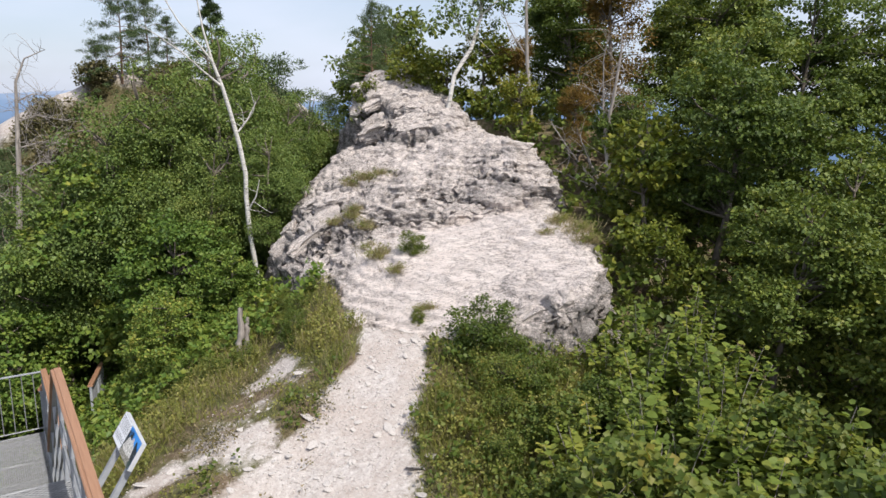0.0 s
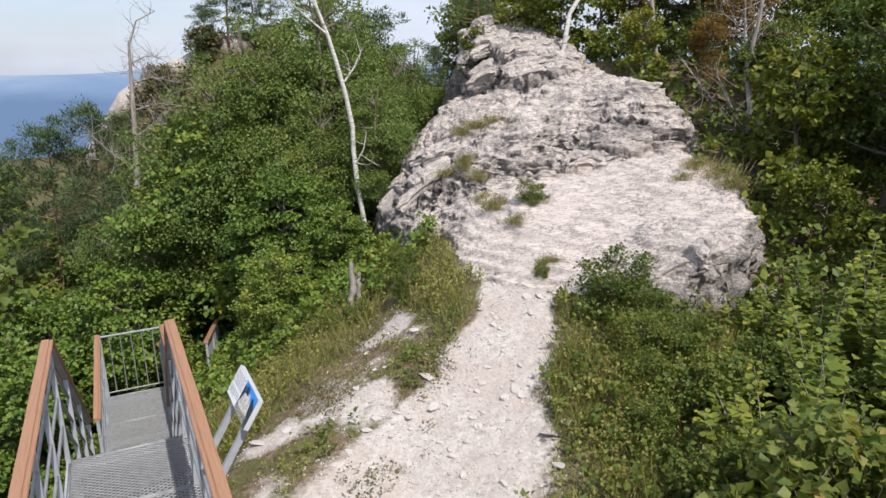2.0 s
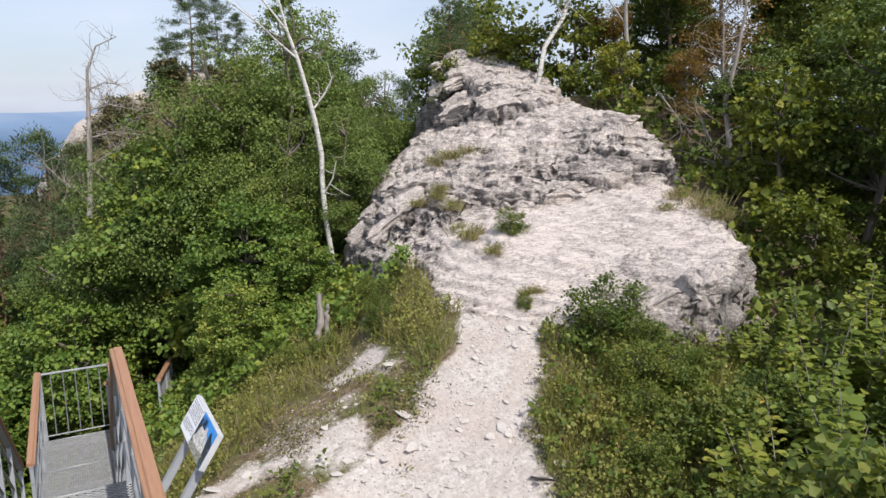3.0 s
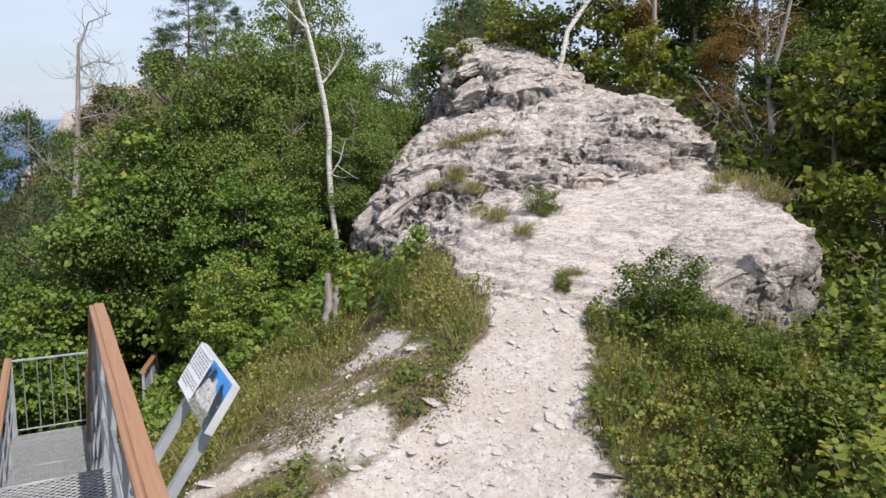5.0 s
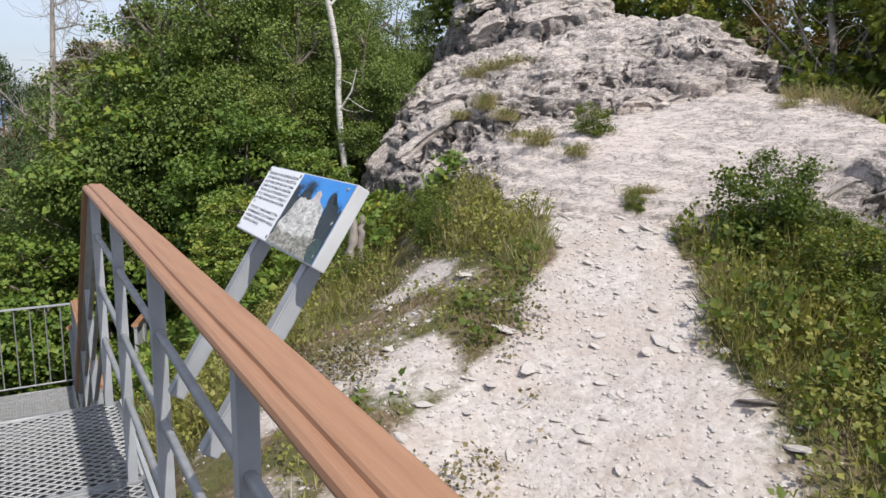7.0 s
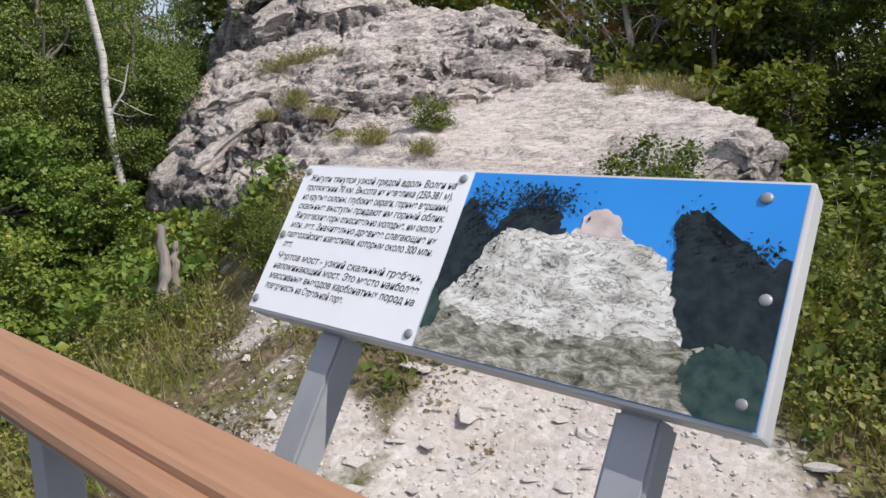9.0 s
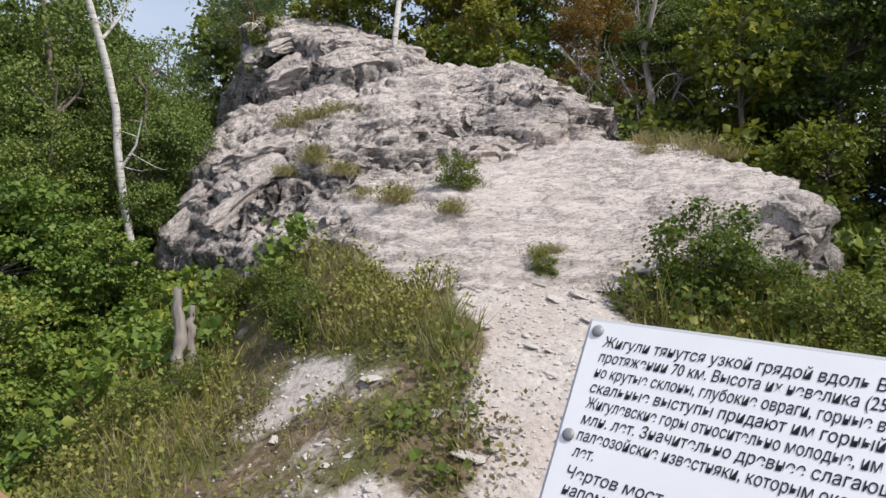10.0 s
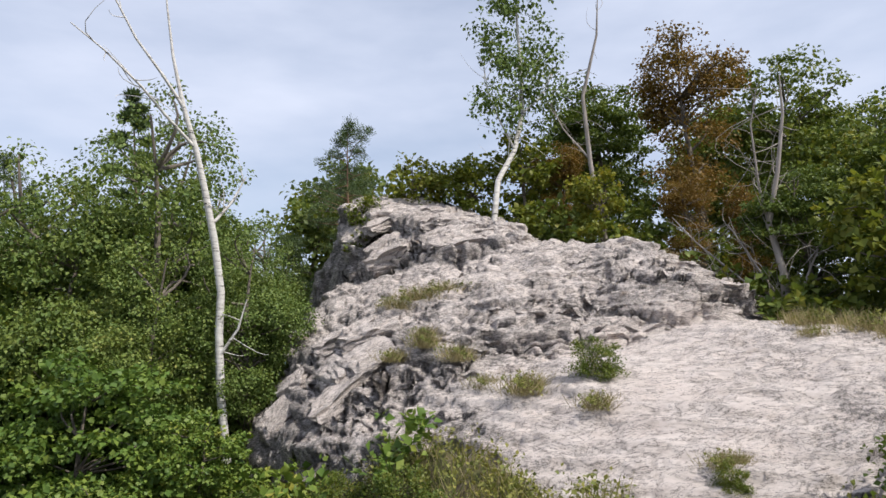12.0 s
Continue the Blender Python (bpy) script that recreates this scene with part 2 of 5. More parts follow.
def ground_material():
    m, n, l, p = material("hill_ground", 0.95, 0.0, 0.1)
    big = noise_tex(n, l, 1.6, 6.0, 0.65)
    mid = noise_tex(n, l, 11.0, 8.0, 0.7)
    fine = noise_tex(n, l, 60.0, 8.0, 0.7)
    soil = ramp(n, l, mid, [(0.3, (0.075, 0.052, 0.034)), (0.5, (0.14, 0.105, 0.068)), (0.72, (0.30, 0.235, 0.18))])
    moss = ramp(n, l, fine, [(0.3, (0.045, 0.055, 0.018)), (0.7, (0.12, 0.13, 0.045))])
    soil = mix(n, l, ramp(n, l, big, [(0.42, (0, 0, 0)), (0.6, (0.8, 0.8, 0.8))]), soil, moss)
    litter = ramp(n, l, mid, [(0.3, (0.050, 0.042, 0.022)), (0.55, (0.105, 0.092, 0.045)), (0.75, (0.19, 0.155, 0.095))])
    soil = mix(n, l, attr(n, "woodland"), soil, litter)
    vo = n.new("ShaderNodeTexVoronoi")
    vo.inputs["Scale"].default_value = 24.0
    c = n.new("ShaderNodeTexCoord")
    l.new(c.outputs["Object"], vo.inputs["Vector"])
    chalk = ramp(n, l, mid, [(0.30, (0.26, 0.222, 0.20)), (0.45, (0.43, 0.39, 0.365)), (0.68, (0.57, 0.53, 0.505))])
    grit = n.new("ShaderNodeSeparateColor")
    l.new(vo.outputs["Color"], grit.inputs["Color"])
    chalk = mix(n, l, 0.25, chalk, ramp(n, l, grit.outputs["Red"], [(0.0, (0.28, 0.245, 0.22)), (0.5, (0.46, 0.42, 0.40)), (1.0, (0.68, 0.65, 0.63))]))
    edge = math_node(n, l, "ADD", attr(n, "path"), math_node(n, l, "MULTIPLY", math_node(n, l, "SUBTRACT", mid, 0.5), 0.9))
    dirt = ramp(n, l, big, [(0.40, (0.55, 0.55, 0.55)), (0.62, (0, 0, 0))])
    chalk = mix(n, l, dirt, chalk, (0.40, 0.335, 0.295))
    f = ramp(n, l, edge, [(0.30, (0, 0, 0)), (0.72, (1, 1, 1))])
    l.new(mix(n, l, f, soil, chalk), p.inputs["Base Color"])
    h = math_node(n, l, "ADD", math_node(n, l, "MULTIPLY", mid, 0.8), math_node(n, l, "MULTIPLY", fine, 0.3))
    h = math_node(n, l, "SUBTRACT", h, math_node(n, l, "MULTIPLY", vo.outputs["Distance"], 0.5))
    bump(n, l, p, h, 0.8, 0.02)
    return m


def leaf_material(name, stops, through_col=0.35, rough=0.5):
    """Leaves of many tones, each leaf its own, that let light through."""
    m, n, l, p = material(name, rough, 0.0, 0.25)
    g = n.new("ShaderNodeNewGeometry")
    big = noise_tex(n, l, 1.5, 3.0, 0.6)
    k = math_node(n, l, "ADD", math_node(n, l, "MULTIPLY", g.outputs["Random Per Island"], 0.40), math_node(n, l, "MULTIPLY", big, 0.72))
    o = n.new("ShaderNodeObjectInfo")
    k = math_node(n, l, "ADD", k, math_node(n, l, "MULTIPLY", math_node(n, l, "SUBTRACT", o.outputs["Random"], 0.5), 0.22))
    col = ramp(n, l, k, stops)
    l.new(col, p.inputs["Base Color"])
    t = n.new("ShaderNodeBsdfTranslucent")
    l.new(mix(n, l, 1.0, col, (1.3, 1.25, 0.75), "MULTIPLY"), t.inputs["Color"])
    x = n.new("ShaderNodeMixShader")
    x.inputs[0].default_value = through_col
    l.new(p.outputs[0], x.inputs[1])
    l.new(t.outputs[0], x.inputs[2])
    l.new(x.outputs[0], n["Material Output"].inputs["Surface"])
    return m


def bark_white():
    m, n, l, p = material("birch_bark", 0.75, 0.0, 0.25)
    a = noise_tex(n, l, 5.0, 6.0, 0.7, (1.0, 1.0, 6.0))
    b = noise_tex(n, l, 2.0, 6.0, 0.7)
    col = ramp(n, l, a, [(0.36, (0.05, 0.045, 0.04)), (0.43, (0.46, 0.44, 0.41)), (0.7, (0.68, 0.66, 0.63))])
    col = mix(n, l, ramp(n, l, b, [(0.6, (0, 0, 0)), (0.7, (0.75, 0.75, 0.75))]), col, (0.17, 0.15, 0.13))
    l.new(col, p.inputs["Base Color"])
    bump(n, l, p, a, 0.5, 0.006)
    return m


def wood_stain():
    m, n, l, p = material("stained_pine", 0.55, 0.0, 0.3)
    g = noise_tex(n, l, 9.0, 8.0, 0.65, (7.0, 0.35, 7.0), 0.3)
    h = noise_tex(n, l, 3.0, 6.0, 0.6)
    col = ramp(n, l, g, [(0.25, (0.245, 0.128, 0.074)), (0.5, (0.315, 0.170, 0.100)), (0.78, (0.37, 0.208, 0.126))])
    col = mix(n, l, ramp(n, l, h, [(0.5, (0, 0, 0)), (0.75, (0.5, 0.5, 0.5))]), col, (0.32, 0.185, 0.112))
    l.new(col, p.inputs["Base Color"])
    bump(n, l, p, g, 0.5, 0.004)
    return m


ROCK, GROUND = rock_material(), ground_material()
STONE = plain("chalk_stone", (0.38, 0.345, 0.32), (0.60, 0.56, 0.535), 9.0, 0.92, bump_d=0.01)
STEEL = plain("grey_painted_steel", (0.26, 0.275, 0.30), (0.36, 0.375, 0.40), 5.0, 0.5, 0.0, 0.0008)
ZINC = plain("galvanised_steel", (0.20, 0.205, 0.215), (0.31, 0.315, 0.325), 14.0, 0.5, 0.25, 0.0006)
WOOD = wood_stain()
BARK = plain("grey_brown_bark", (0.09, 0.075, 0.06), (0.21, 0.18, 0.15), 7.0, 0.95, bump_d=0.015, stretch=(1, 1, 0.25))
PINE_BARK = plain("pine_bark", (0.12, 0.075, 0.05), (0.27, 0.17, 0.11), 7.0, 0.95, bump_d=0.015, stretch=(1, 1, 0.3))
DEAD = plain("bleached_dead_wood", (0.20, 0.175, 0.155), (0.40, 0.36, 0.33), 9.0, 0.95, bump_d=0.01, stretch=(1, 1, 0.2))
BIRCH = bark_white()
L_MAPLE = leaf_material("maple_leaf", [(0.1, (0.046, 0.090, 0.019)), (0.45, (0.095, 0.161, 0.029)), (0.75, (0.178, 0.233, 0.042)), (1.0, (0.372, 0.319, 0.066))], 0.22)
L_BIRCH = leaf_material("birch_leaf", [(0.1, (0.053, 0.090, 0.026)), (0.5, (0.105, 0.159, 0.038)), (0.85, (0.183, 0.227, 0.053)), (1.0, (0.298, 0.288, 0.076))], 0.22)
L_GOLD = leaf_material("sapling_leaf", [(0.1, (0.065, 0.095, 0.018)), (0.5, (0.13, 0.165, 0.027)), (0.8, (0.22, 0.22, 0.035)), (1.0, (0.34, 0.26, 0.045))], 0.35)
L_BRUSH = leaf_material("hill_scrub_leaf", [(0.1, (0.060, 0.062, 0.028)), (0.5, (0.125, 0.118, 0.05)), (0.8, (0.20, 0.165, 0.085)), (1.0, (0.30, 0.235, 0.15))], 0.25)
L_DARK = leaf_material("lime_leaf", [(0.1, (0.055, 0.084, 0.021)), (0.5, (0.105, 0.146, 0.032)), (0.85, (0.20, 0.22, 0.046)), (1.0, (0.34, 0.28, 0.066))], 0.30)
L_WOOD = leaf_material("wood_leaf", [(0.1, (0.038, 0.064, 0.018)), (0.5, (0.084, 0.125, 0.025)), (0.8, (0.170, 0.206, 0.040)), (1.0, (0.348, 0.306, 0.064))], 0.25)
L_SHOOT = leaf_material("shoot_leaf", [(0.1, (0.067, 0.103, 0.021)), (0.5, (0.142, 0.193, 0.034)), (0.82, (0.271, 0.275, 0.052)), (1.0, (0.515, 0.316, 0.076))], 0.32)
L_RUST = leaf_material("autumn_leaf", [(0.1, (0.061, 0.056, 0.017)), (0.4, (0.145, 0.099, 0.024)), (0.7, (0.223, 0.126, 0.034)), (1.0, (0.122, 0.169, 0.026))], 0.3)
L_SHRUB = leaf_material("shrub_leaf", [(0.1, (0.038, 0.066, 0.016)), (0.5, (0.093, 0.138, 0.028)), (0.8, (0.183, 0.200, 0.042)), (1.0, (0.340, 0.230, 0.060))])
L_HERB = leaf_material("herb_leaf", [(0.1, (0.071, 0.091, 0.026)), (0.5, (0.152, 0.175, 0.044)), (0.85, (0.270, 0.252, 0.067)), (1.0, (0.343, 0.237, 0.093))], 0.25)
L_DRY = leaf_material("dry_grass", [(0.1, (0.135, 0.115, 0.054)), (0.5, (0.257, 0.216, 0.115)), (1.0, (0.459, 0.392, 0.243))], 0.25, 0.7)
L_NEEDLE = leaf_material("pine_needle", [(0.1, (0.035, 0.065, 0.024)), (0.5, (0.072, 0.112, 0.042)), (1.0, (0.136, 0.171, 0.068))], 0.15)


# ---- the hill ----
RIDGE_O, RIDGE_U, RIDGE_V = (2.9, 2.9), (0.514, 0.858), (0.858, -0.514)


def to_uv(x, y):
    dx, dy = x - RIDGE_O[0], y - RIDGE_O[1]
    return dx * RIDGE_U[0] + dy * RIDGE_U[1], dx * RIDGE_V[0] + dy * RIDGE_V[1]


def from_uv(u, v):
    return RIDGE_O[0] + u * RIDGE_U[0] + v * RIDGE_V[0], RIDGE_O[1] + u * RIDGE_U[1] + v * RIDGE_V[1]


# shape of the limestone along (u) and across (v) the ridge
STATION_U = (0.6, 1.2, 1.75, 2.4, 3.5, 4.7, 4.9, 5.2, 5.9, 6.4, 7.2, 8.4, 9.6, 11.2, 12.5)
RISE = {
    -1.6: (-0.4, -0.4, -0.3, -0.2, 0.0, 0.3, 0.35, 0.4, 0.6, 0.9, 1.35, 1.6, 1.7, 1.8, 1.8),
    -1.1: (-0.3, -0.2, -0.1, 0.0, 0.25, 0.55, 0.65, 0.8, 1.25, 1.6, 1.95, 2.1, 2.2, 2.3, 2.4),
    -0.5: (-0.2, 0.0, 0.15, 0.3, 0.6, 1.0, 1.1, 1.3, 1.7, 1.95, 2.25, 2.5, 2.75, 3.0, 3.1),
    0.1: (0.0, 0.2, 0.4, 0.65, 1.0, 1.3, 1.45, 1.7, 2.05, 2.25, 2.5, 2.75, 2.9, 3.1, 3.2),
    1.0: (0.1, 0.45, 0.70, 0.98, 1.42, 1.48, 1.60, 1.98, 2.32, 2.50, 2.78, 3.05, 3.2, 3.3, 3.3),
    2.2: (0.5, 0.85, 1.02, 1.24, 1.55, 1.70, 1.98, 2.25, 2.65, 2.88, 3.18, 3.35, 3.3, 3.2, 3.0),
    3.2: (0.85, 1.22, 1.36, 1.52, 1.76, 1.94, 2.36, 2.60, 3.00, 3.12, 3.15, 3.0, 2.9, 2.8, 2.7),
    3.8: (1.0, 1.36, 1.48, 1.62, 1.84, 2.00, 2.34, 2.48, 2.85, 2.95, 2.9, 2.8, 2.7, 2.6, 2.5),
}


def block_front(v):
    """Where the front of the summit block stands along the ridge."""
    return np.interp(v, (-1.2, -0.5, 0.3, 1.1, 1.8, 2.5), (10.7, 9.9, 8.7, 7.7, 7.45, 7.4))


def rock_h(u, v):
    keys = sorted(RISE)
    col = [np.interp(u, STATION_U, RISE[k]) for k in keys]
    z = col[0] + 0 * v
    for a, b, ca, cb in zip(keys, keys[1:], col, col[1:]):
        s = np.clip((v - a) / (b - a), 0, 1)
        z = np.where(v >= a, ca + (cb - ca) * s, z)
    crest = np.interp(u, (7.3, 7.8, 8.5, 9.5, 10.4, 11.2, 12.5), (3.30, 3.48, 3.70, 4.05, 4.42, 4.62, 4.5))
    mid = np.interp(u, (7.3, 9.0, 11.2, 12.5), (2.1, 1.4, 0.75, 0.5))
    crest = crest - 0.22 * np.maximum(np.abs(v - mid) - 0.35, 0) - 0.5 * np.maximum(v - mid - 0.7, 0)
    return z + np.maximum(crest - z, 0) * (0.55 * smooth(0.0, 0.35, u - block_front(v)) + 0.45 * smooth(0.45, 0.95, u - block_front(v)))


def rock_edges(u):
    left = np.interp(u, (0.6, 1.5, 3.0, 4.0, 5.0, 6.0, 6.6, 8.0, 10.0, 12.0), (0.5, 0.2, -0.05, -0.5, -1.15, -1.65, -1.75, -1.3, -0.45, 0.0))
    right = np.interp(u, (0.6, 1.2, 1.8, 3.2, 4.1, 4.5, 5.0, 6.4, 8.0, 11.0), (2.4, 3.6, 4.0, 4.15, 4.0, 4.0, 3.95, 3.75, 3.0, 1.9))
    return left, right


def rock_inside(u, v):
    left, right = rock_edges(u)
    return np.minimum(np.minimum(v - left, right - v), np.minimum((u - rock_front(v)) * 1.3, 12.2 - u))


def rock_front(v):
    return np.interp(v, (-2.5, 0.0, 1.2, 1.7, 2.4, 3.2, 4.2), (4.2, 2.1, 1.35, 1.0, 0.7, 0.6, 0.9))


def ground_h(x, y):
    """Height of the hill's soil: a saddle with a path, falling away on both sides of the ridge."""
    x, y = np.asarray(x, float), np.asarray(y, float)
    u, v = to_uv(x, y)
    ku = 0.05 + 0.23 * smooth(-1.3, 0.1, v)
    z = 0.08 + ku * np.clip(u, -2.6, 8.2) + 0.8 * smooth(6.0, 9.0, u) * smooth(-1.5, 1.0, v)
    z = z + np.where(v > 0, 0.22 * np.minimum(v, 1.3), 0.25 * np.maximum(v, -1.9))
    z = z - 0.72 * np.maximum(-v - 1.9, 0) - 0.55 * np.maximum(v - 5.0, 0) * (1 - 0.4 * smooth(3, 9, u))
    z = z - 0.5 * smooth(2.4, 4.6, v) * (1 - smooth(1.5, 4.5, u))
    z = z + 2.3 * smooth(-2.2, -6.0, y)
    flank = np.interp(y, (-6.0, -4.0, -0.8, 0.2, 1.5), (1.75, 1.65, -0.5, -0.8, -6.0))
    z = z + np.maximum(flank - z, 0) * smooth(0.75, 0.4, x) * smooth(-2.4, -1.2, x)
    cover = rock_inside(u, v)
    z = np.where(cover > 0.0, np.minimum(z, rock_h(u, v) + 0.04 - 0.7 * smooth(0.0, 0.6, cover)), z)
    r = np.hypot(x - 2, y - 4)
    z = np.maximum(z, -11 - 0.16 * np.maximum(r - 25, 0))
    hill = np.interp(x, (-6, -1, 0.7, 1.95, 5, 7.3, 14), (-10, 0.2, 2.75, 3.5, 5.0, 5.15, 4.6)) - 0.75 * np.maximum(28.6 - y, 0) - 0.6 * np.maximum(y - 30, 0)
    z = np.maximum(z, hill + 0.45 * fbm(x * 0.35, y * 0.35, x * 0, 13, 4))
    z = z - 0.22 * np.maximum(u - 10, 0) * smooth(-6, 0, v)
    far = smooth(35, 260, r)
    z = z * (1 - far) + far * (-70 - 25 * smooth(300, 1500, r) + 10 * fbm(x / 400, y / 400, x * 0, 5, 3))
    z = z + 0.05 * fbm(x * 0.9, y * 0.9, x * 0, 3, 3) + 0.02 * fbm(x * 5, y * 5, x * 0, 9, 2) * (r < 40)
    return z


def scree_zone(u, v):
    """The bare, crumbling slope between the path and the stairs."""
    mid = np.interp(u, (-2.0, -0.6, 0.5, 1.4, 2.4), (-1.4, -0.9, -0.62, -0.75, -0.9))
    wide = np.interp(u, (-2.0, -0.6, 0.5, 1.4, 2.2), (1.0, 1.05, 0.85, 0.5, 0.15))
    return 1 - smooth(0.6, 1.3, np.abs(v - mid) / wide)


def path_cover(x, y):
    """1 on the trodden chalk path, 0 in the grass."""
    u, v = to_uv(x, y)
    bends = (-3.2, -1.7, -1.0, 0.0, 1.0, 2.6)
    mid = np.interp(u, bends, (-0.4, 0.0, 0.32, 0.72, 0.9, 1.05)) + 0.05 * np.sin(u * 2.1)
    half = np.interp(u, bends, (1.2, 1.15, 1.02, 0.66, 0.47, 0.5)) + 0.05 * np.sin(u * 3.7)
    half = half + 0.30 * fbm(x * 1.9, y * 1.9, x * 0, 23, 4)
    c = 1 - smooth(half * 0.65, half * 1.3, np.abs(v - mid))
    c = np.maximum(c, scree_zone(u, v) * (0.27 + 1.3 * fbm(x * 2.2, y * 2.2, x * 0, 21, 4)))
    return c * (1 - smooth(4, 6, u)) * smooth(-5.5, -3.5, u)


def lines_from(lo, hi, step, reach, growth=1.09):
    core = np.arange(lo, hi, step)
    out, d = [], step
    a = hi
    while a < reach:
        d *= growth
        a += d
        out.append(a)
    out2, d, a = [], step, lo
    while a > -reach:
        d *= growth
        a -= d
        out2.append(a)
    return np.concatenate([out2[::-1], core, out])


gx, gy = lines_from(-2.0, 10.5, 0.07, 4000), lines_from(-4.0, 12.0, 0.07, 4000)
X, Y = np.meshgrid(gx, gy, indexing="ij")
Z = ground_h(X, Y)
ny = len(gy)
ii, jj = np.meshgrid(np.arange(len(gx) - 1), np.arange(ny - 1), indexing="ij")
quad = np.stack([ii * ny + jj, (ii + 1) * ny + jj, (ii + 1) * ny + jj + 1, ii * ny + jj + 1], -1).reshape(-1, 4)
ground_me = mesh_of("ground", np.stack([X, Y, Z], -1).reshape(-1, 3), quad, [GROUND], True)
attribute(ground_me, "path", np.maximum(path_cover(X, Y), 0.9 * smooth(27.3, 28.9, Y + 1.6 * fbm(X * 0.9, Y * 0.9, X * 0, 7, 4)) * (Z > 0.5) * (np.hypot(X, Y) < 60)).ravel())
attribute(ground_me, "woodland", np.maximum(smooth(9, 14, np.hypot(X - 3, Y - 4)), smooth(-2.6, -4.0, to_uv(X, Y)[1])).ravel())
tagged(new("ground", ground_me), "chalky hillside soil with a trodden white path", "ground", kind="structure")


# ---- the limestone outcrop ----
def build_outcrop():
    sv = np.arange(-3.0, 4.9, 0.026)
    su = np.concatenate([np.arange(a, b, d) for a, b, d in ((0.3, 1.6, 0.014), (1.6, 4.6, 0.028), (4.6, 5.4, 0.010), (5.4, 7.4, 0.028), (7.4, 12.6, 0.022))])
    U, V = np.meshgrid(su, sv, indexing="ij")
    wob = 0.16 * fbm(U * 1.1, V * 1.1, U * 0, 31, 3)
    Uw, Vw = U + wob, V + 0.16 * fbm(U * 1.1, V * 1.1, U * 0 + 5, 37, 3)
    H = rock_h(Uw, Vw)
    inside = rock_inside(Uw, Vw)
    drop = np.maximum(-inside, 0)
    H = H - 3.2 * drop - 0.10 * np.exp(-np.maximum(inside, 0) / 0.10)
    # bedding: broken steps, strongest on the steep faces
    slope = np.hypot(*np.gradient(H, su, sv))
    steep = smooth(0.35, 1.3, slope)
    bed = fbm(U * 0.8, V * 0.8, H * 0.7, 41, 3)
    step = (H + 0.22 * bed) / 0.23
    sawn = step - np.floor(step)
    H = H + 0.10 * (smooth(0.1, 0.9, sawn) - sawn) * (0.45 + 0.55 * steep)
    for rise, depth, seed in ((0.115, 0.085, 43), (0.042, 0.034, 48)):
        thin = (H + 0.10 * fbm(U * 1.1, V * 0.7, U * 0, seed, 4)) / rise
        cut = thin - np.floor(thin)
        H = H + depth * (smooth(0.05, 0.38, cut) - cut) * smooth(-0.4, 0.4, fbm(U * 0.9, V * 0.6, U * 0, seed + 2, 3))
    X, Y = from_uv(U, V)
    gu, gv = np.gradient(H, su, sv)
    N = np.stack([-(gu * RIDGE_U[0] + gv * RIDGE_V[0]), -(gu * RIDGE_U[1] + gv * RIDGE_V[1]), np.ones_like(H)], -1)
    N /= np.linalg.norm(N, axis=-1)[..., None]
    worn = np.exp(-((V - np.interp(U, (1.0, 2.2, 3.4, 4.6), (1.0, 1.15, 1.7, 2.5))) / np.interp(U, (1.0, 4.6), (0.6, 1.1))) ** 2) * smooth(5.0, 4.6, U) * smooth(0.4, 1.4, U)
    worn = np.maximum(worn, 0.25 * smooth(0.8, 0.3, slope) * smooth(5.0, 3.5, U))
    onblock = smooth(-0.1, 0.25, Uw - block_front(Vw))
    lump = fbm(X * 2.0, Y * 2.0, H * 2.8, 51, 5)
    pit = np.abs(fbm(U * 4.6, V * 1.7, H * 7.5, 61, 4)) * (1 - onblock) + np.abs(fbm(X * 3.6, Y * 3.6, H * 5.0, 61, 4)) * onblock
    chip = fbm(U * 13, V * 5.5, H * 24, 71, 3)
    rough = 1 - 0.75 * np.maximum(worn, 0.75 * smooth(1.0, 0.5, slope) * smooth(5.0, 4.6, Uw) * smooth(-0.2, 0.3, V))
    pock = np.abs(fbm(U * 10, V * 4.2, H * 16.0, 67, 3))
    d = (0.15 * lump * (0.75 + 0.8 * onblock) - 0.12 * smooth(0.20, 0.02, pit) * (0.45 + 0.75 * steep) - 0.045 * smooth(0.16, 0.02, pock) * (0.5 + 0.5 * smooth(-0.1, 0.5, fbm(X * 0.9, Y * 0.9, H * 0.9, 69, 2))) + 0.036 * chip * (1 - 0.55 * steep)) * rough
    shelf = np.sin(H * 2 * np.pi / 0.37 + 5.5 * fbm(X * 0.9, Y * 0.9, H * 0.8, 81, 3))
    out = N.copy()
    out[..., 2] *= 0.25
    gully = 0.22 * np.exp(-((V + 0.5 + 0.12 * np.sin(U * 3)) / 0.10) ** 2) * smooth(4.6, 5.2, U) * smooth(7.0, 6.4, U)
    cleft = 0.30 * np.exp(-((V - 1.12 - 0.08 * np.sin(U * 5)) / 0.05) ** 2) * smooth(7.4, 7.6, U) * smooth(9.0, 8.4, U)
    seam = 0.16 * np.exp(-((V - 0.25 - 0.25 * np.sin(U * 1.7)) / 0.05) ** 2) * smooth(8.6, 8.8, U) + 0.13 * np.exp(-((V + 0.95 + 0.2 * np.sin(U * 2.3)) / 0.05) ** 2) * smooth(5.0, 5.6, U) * smooth(7.2, 6.8, U)
    d = d - gully - cleft - seam
    # overhanging lips on the front of the slab and of the summit block
    lip = np.interp(V, (0.3, 1.0, 2.4, 3.2, 3.7), (0.0, 0.13, 0.10, 0.24, 0.42)) * np.exp(-((Uw - 5.02) / 0.17) ** 2) * (0.7 + 0.5 * fbm(U * 0.5, V * 1.3, U * 0, 87, 2))
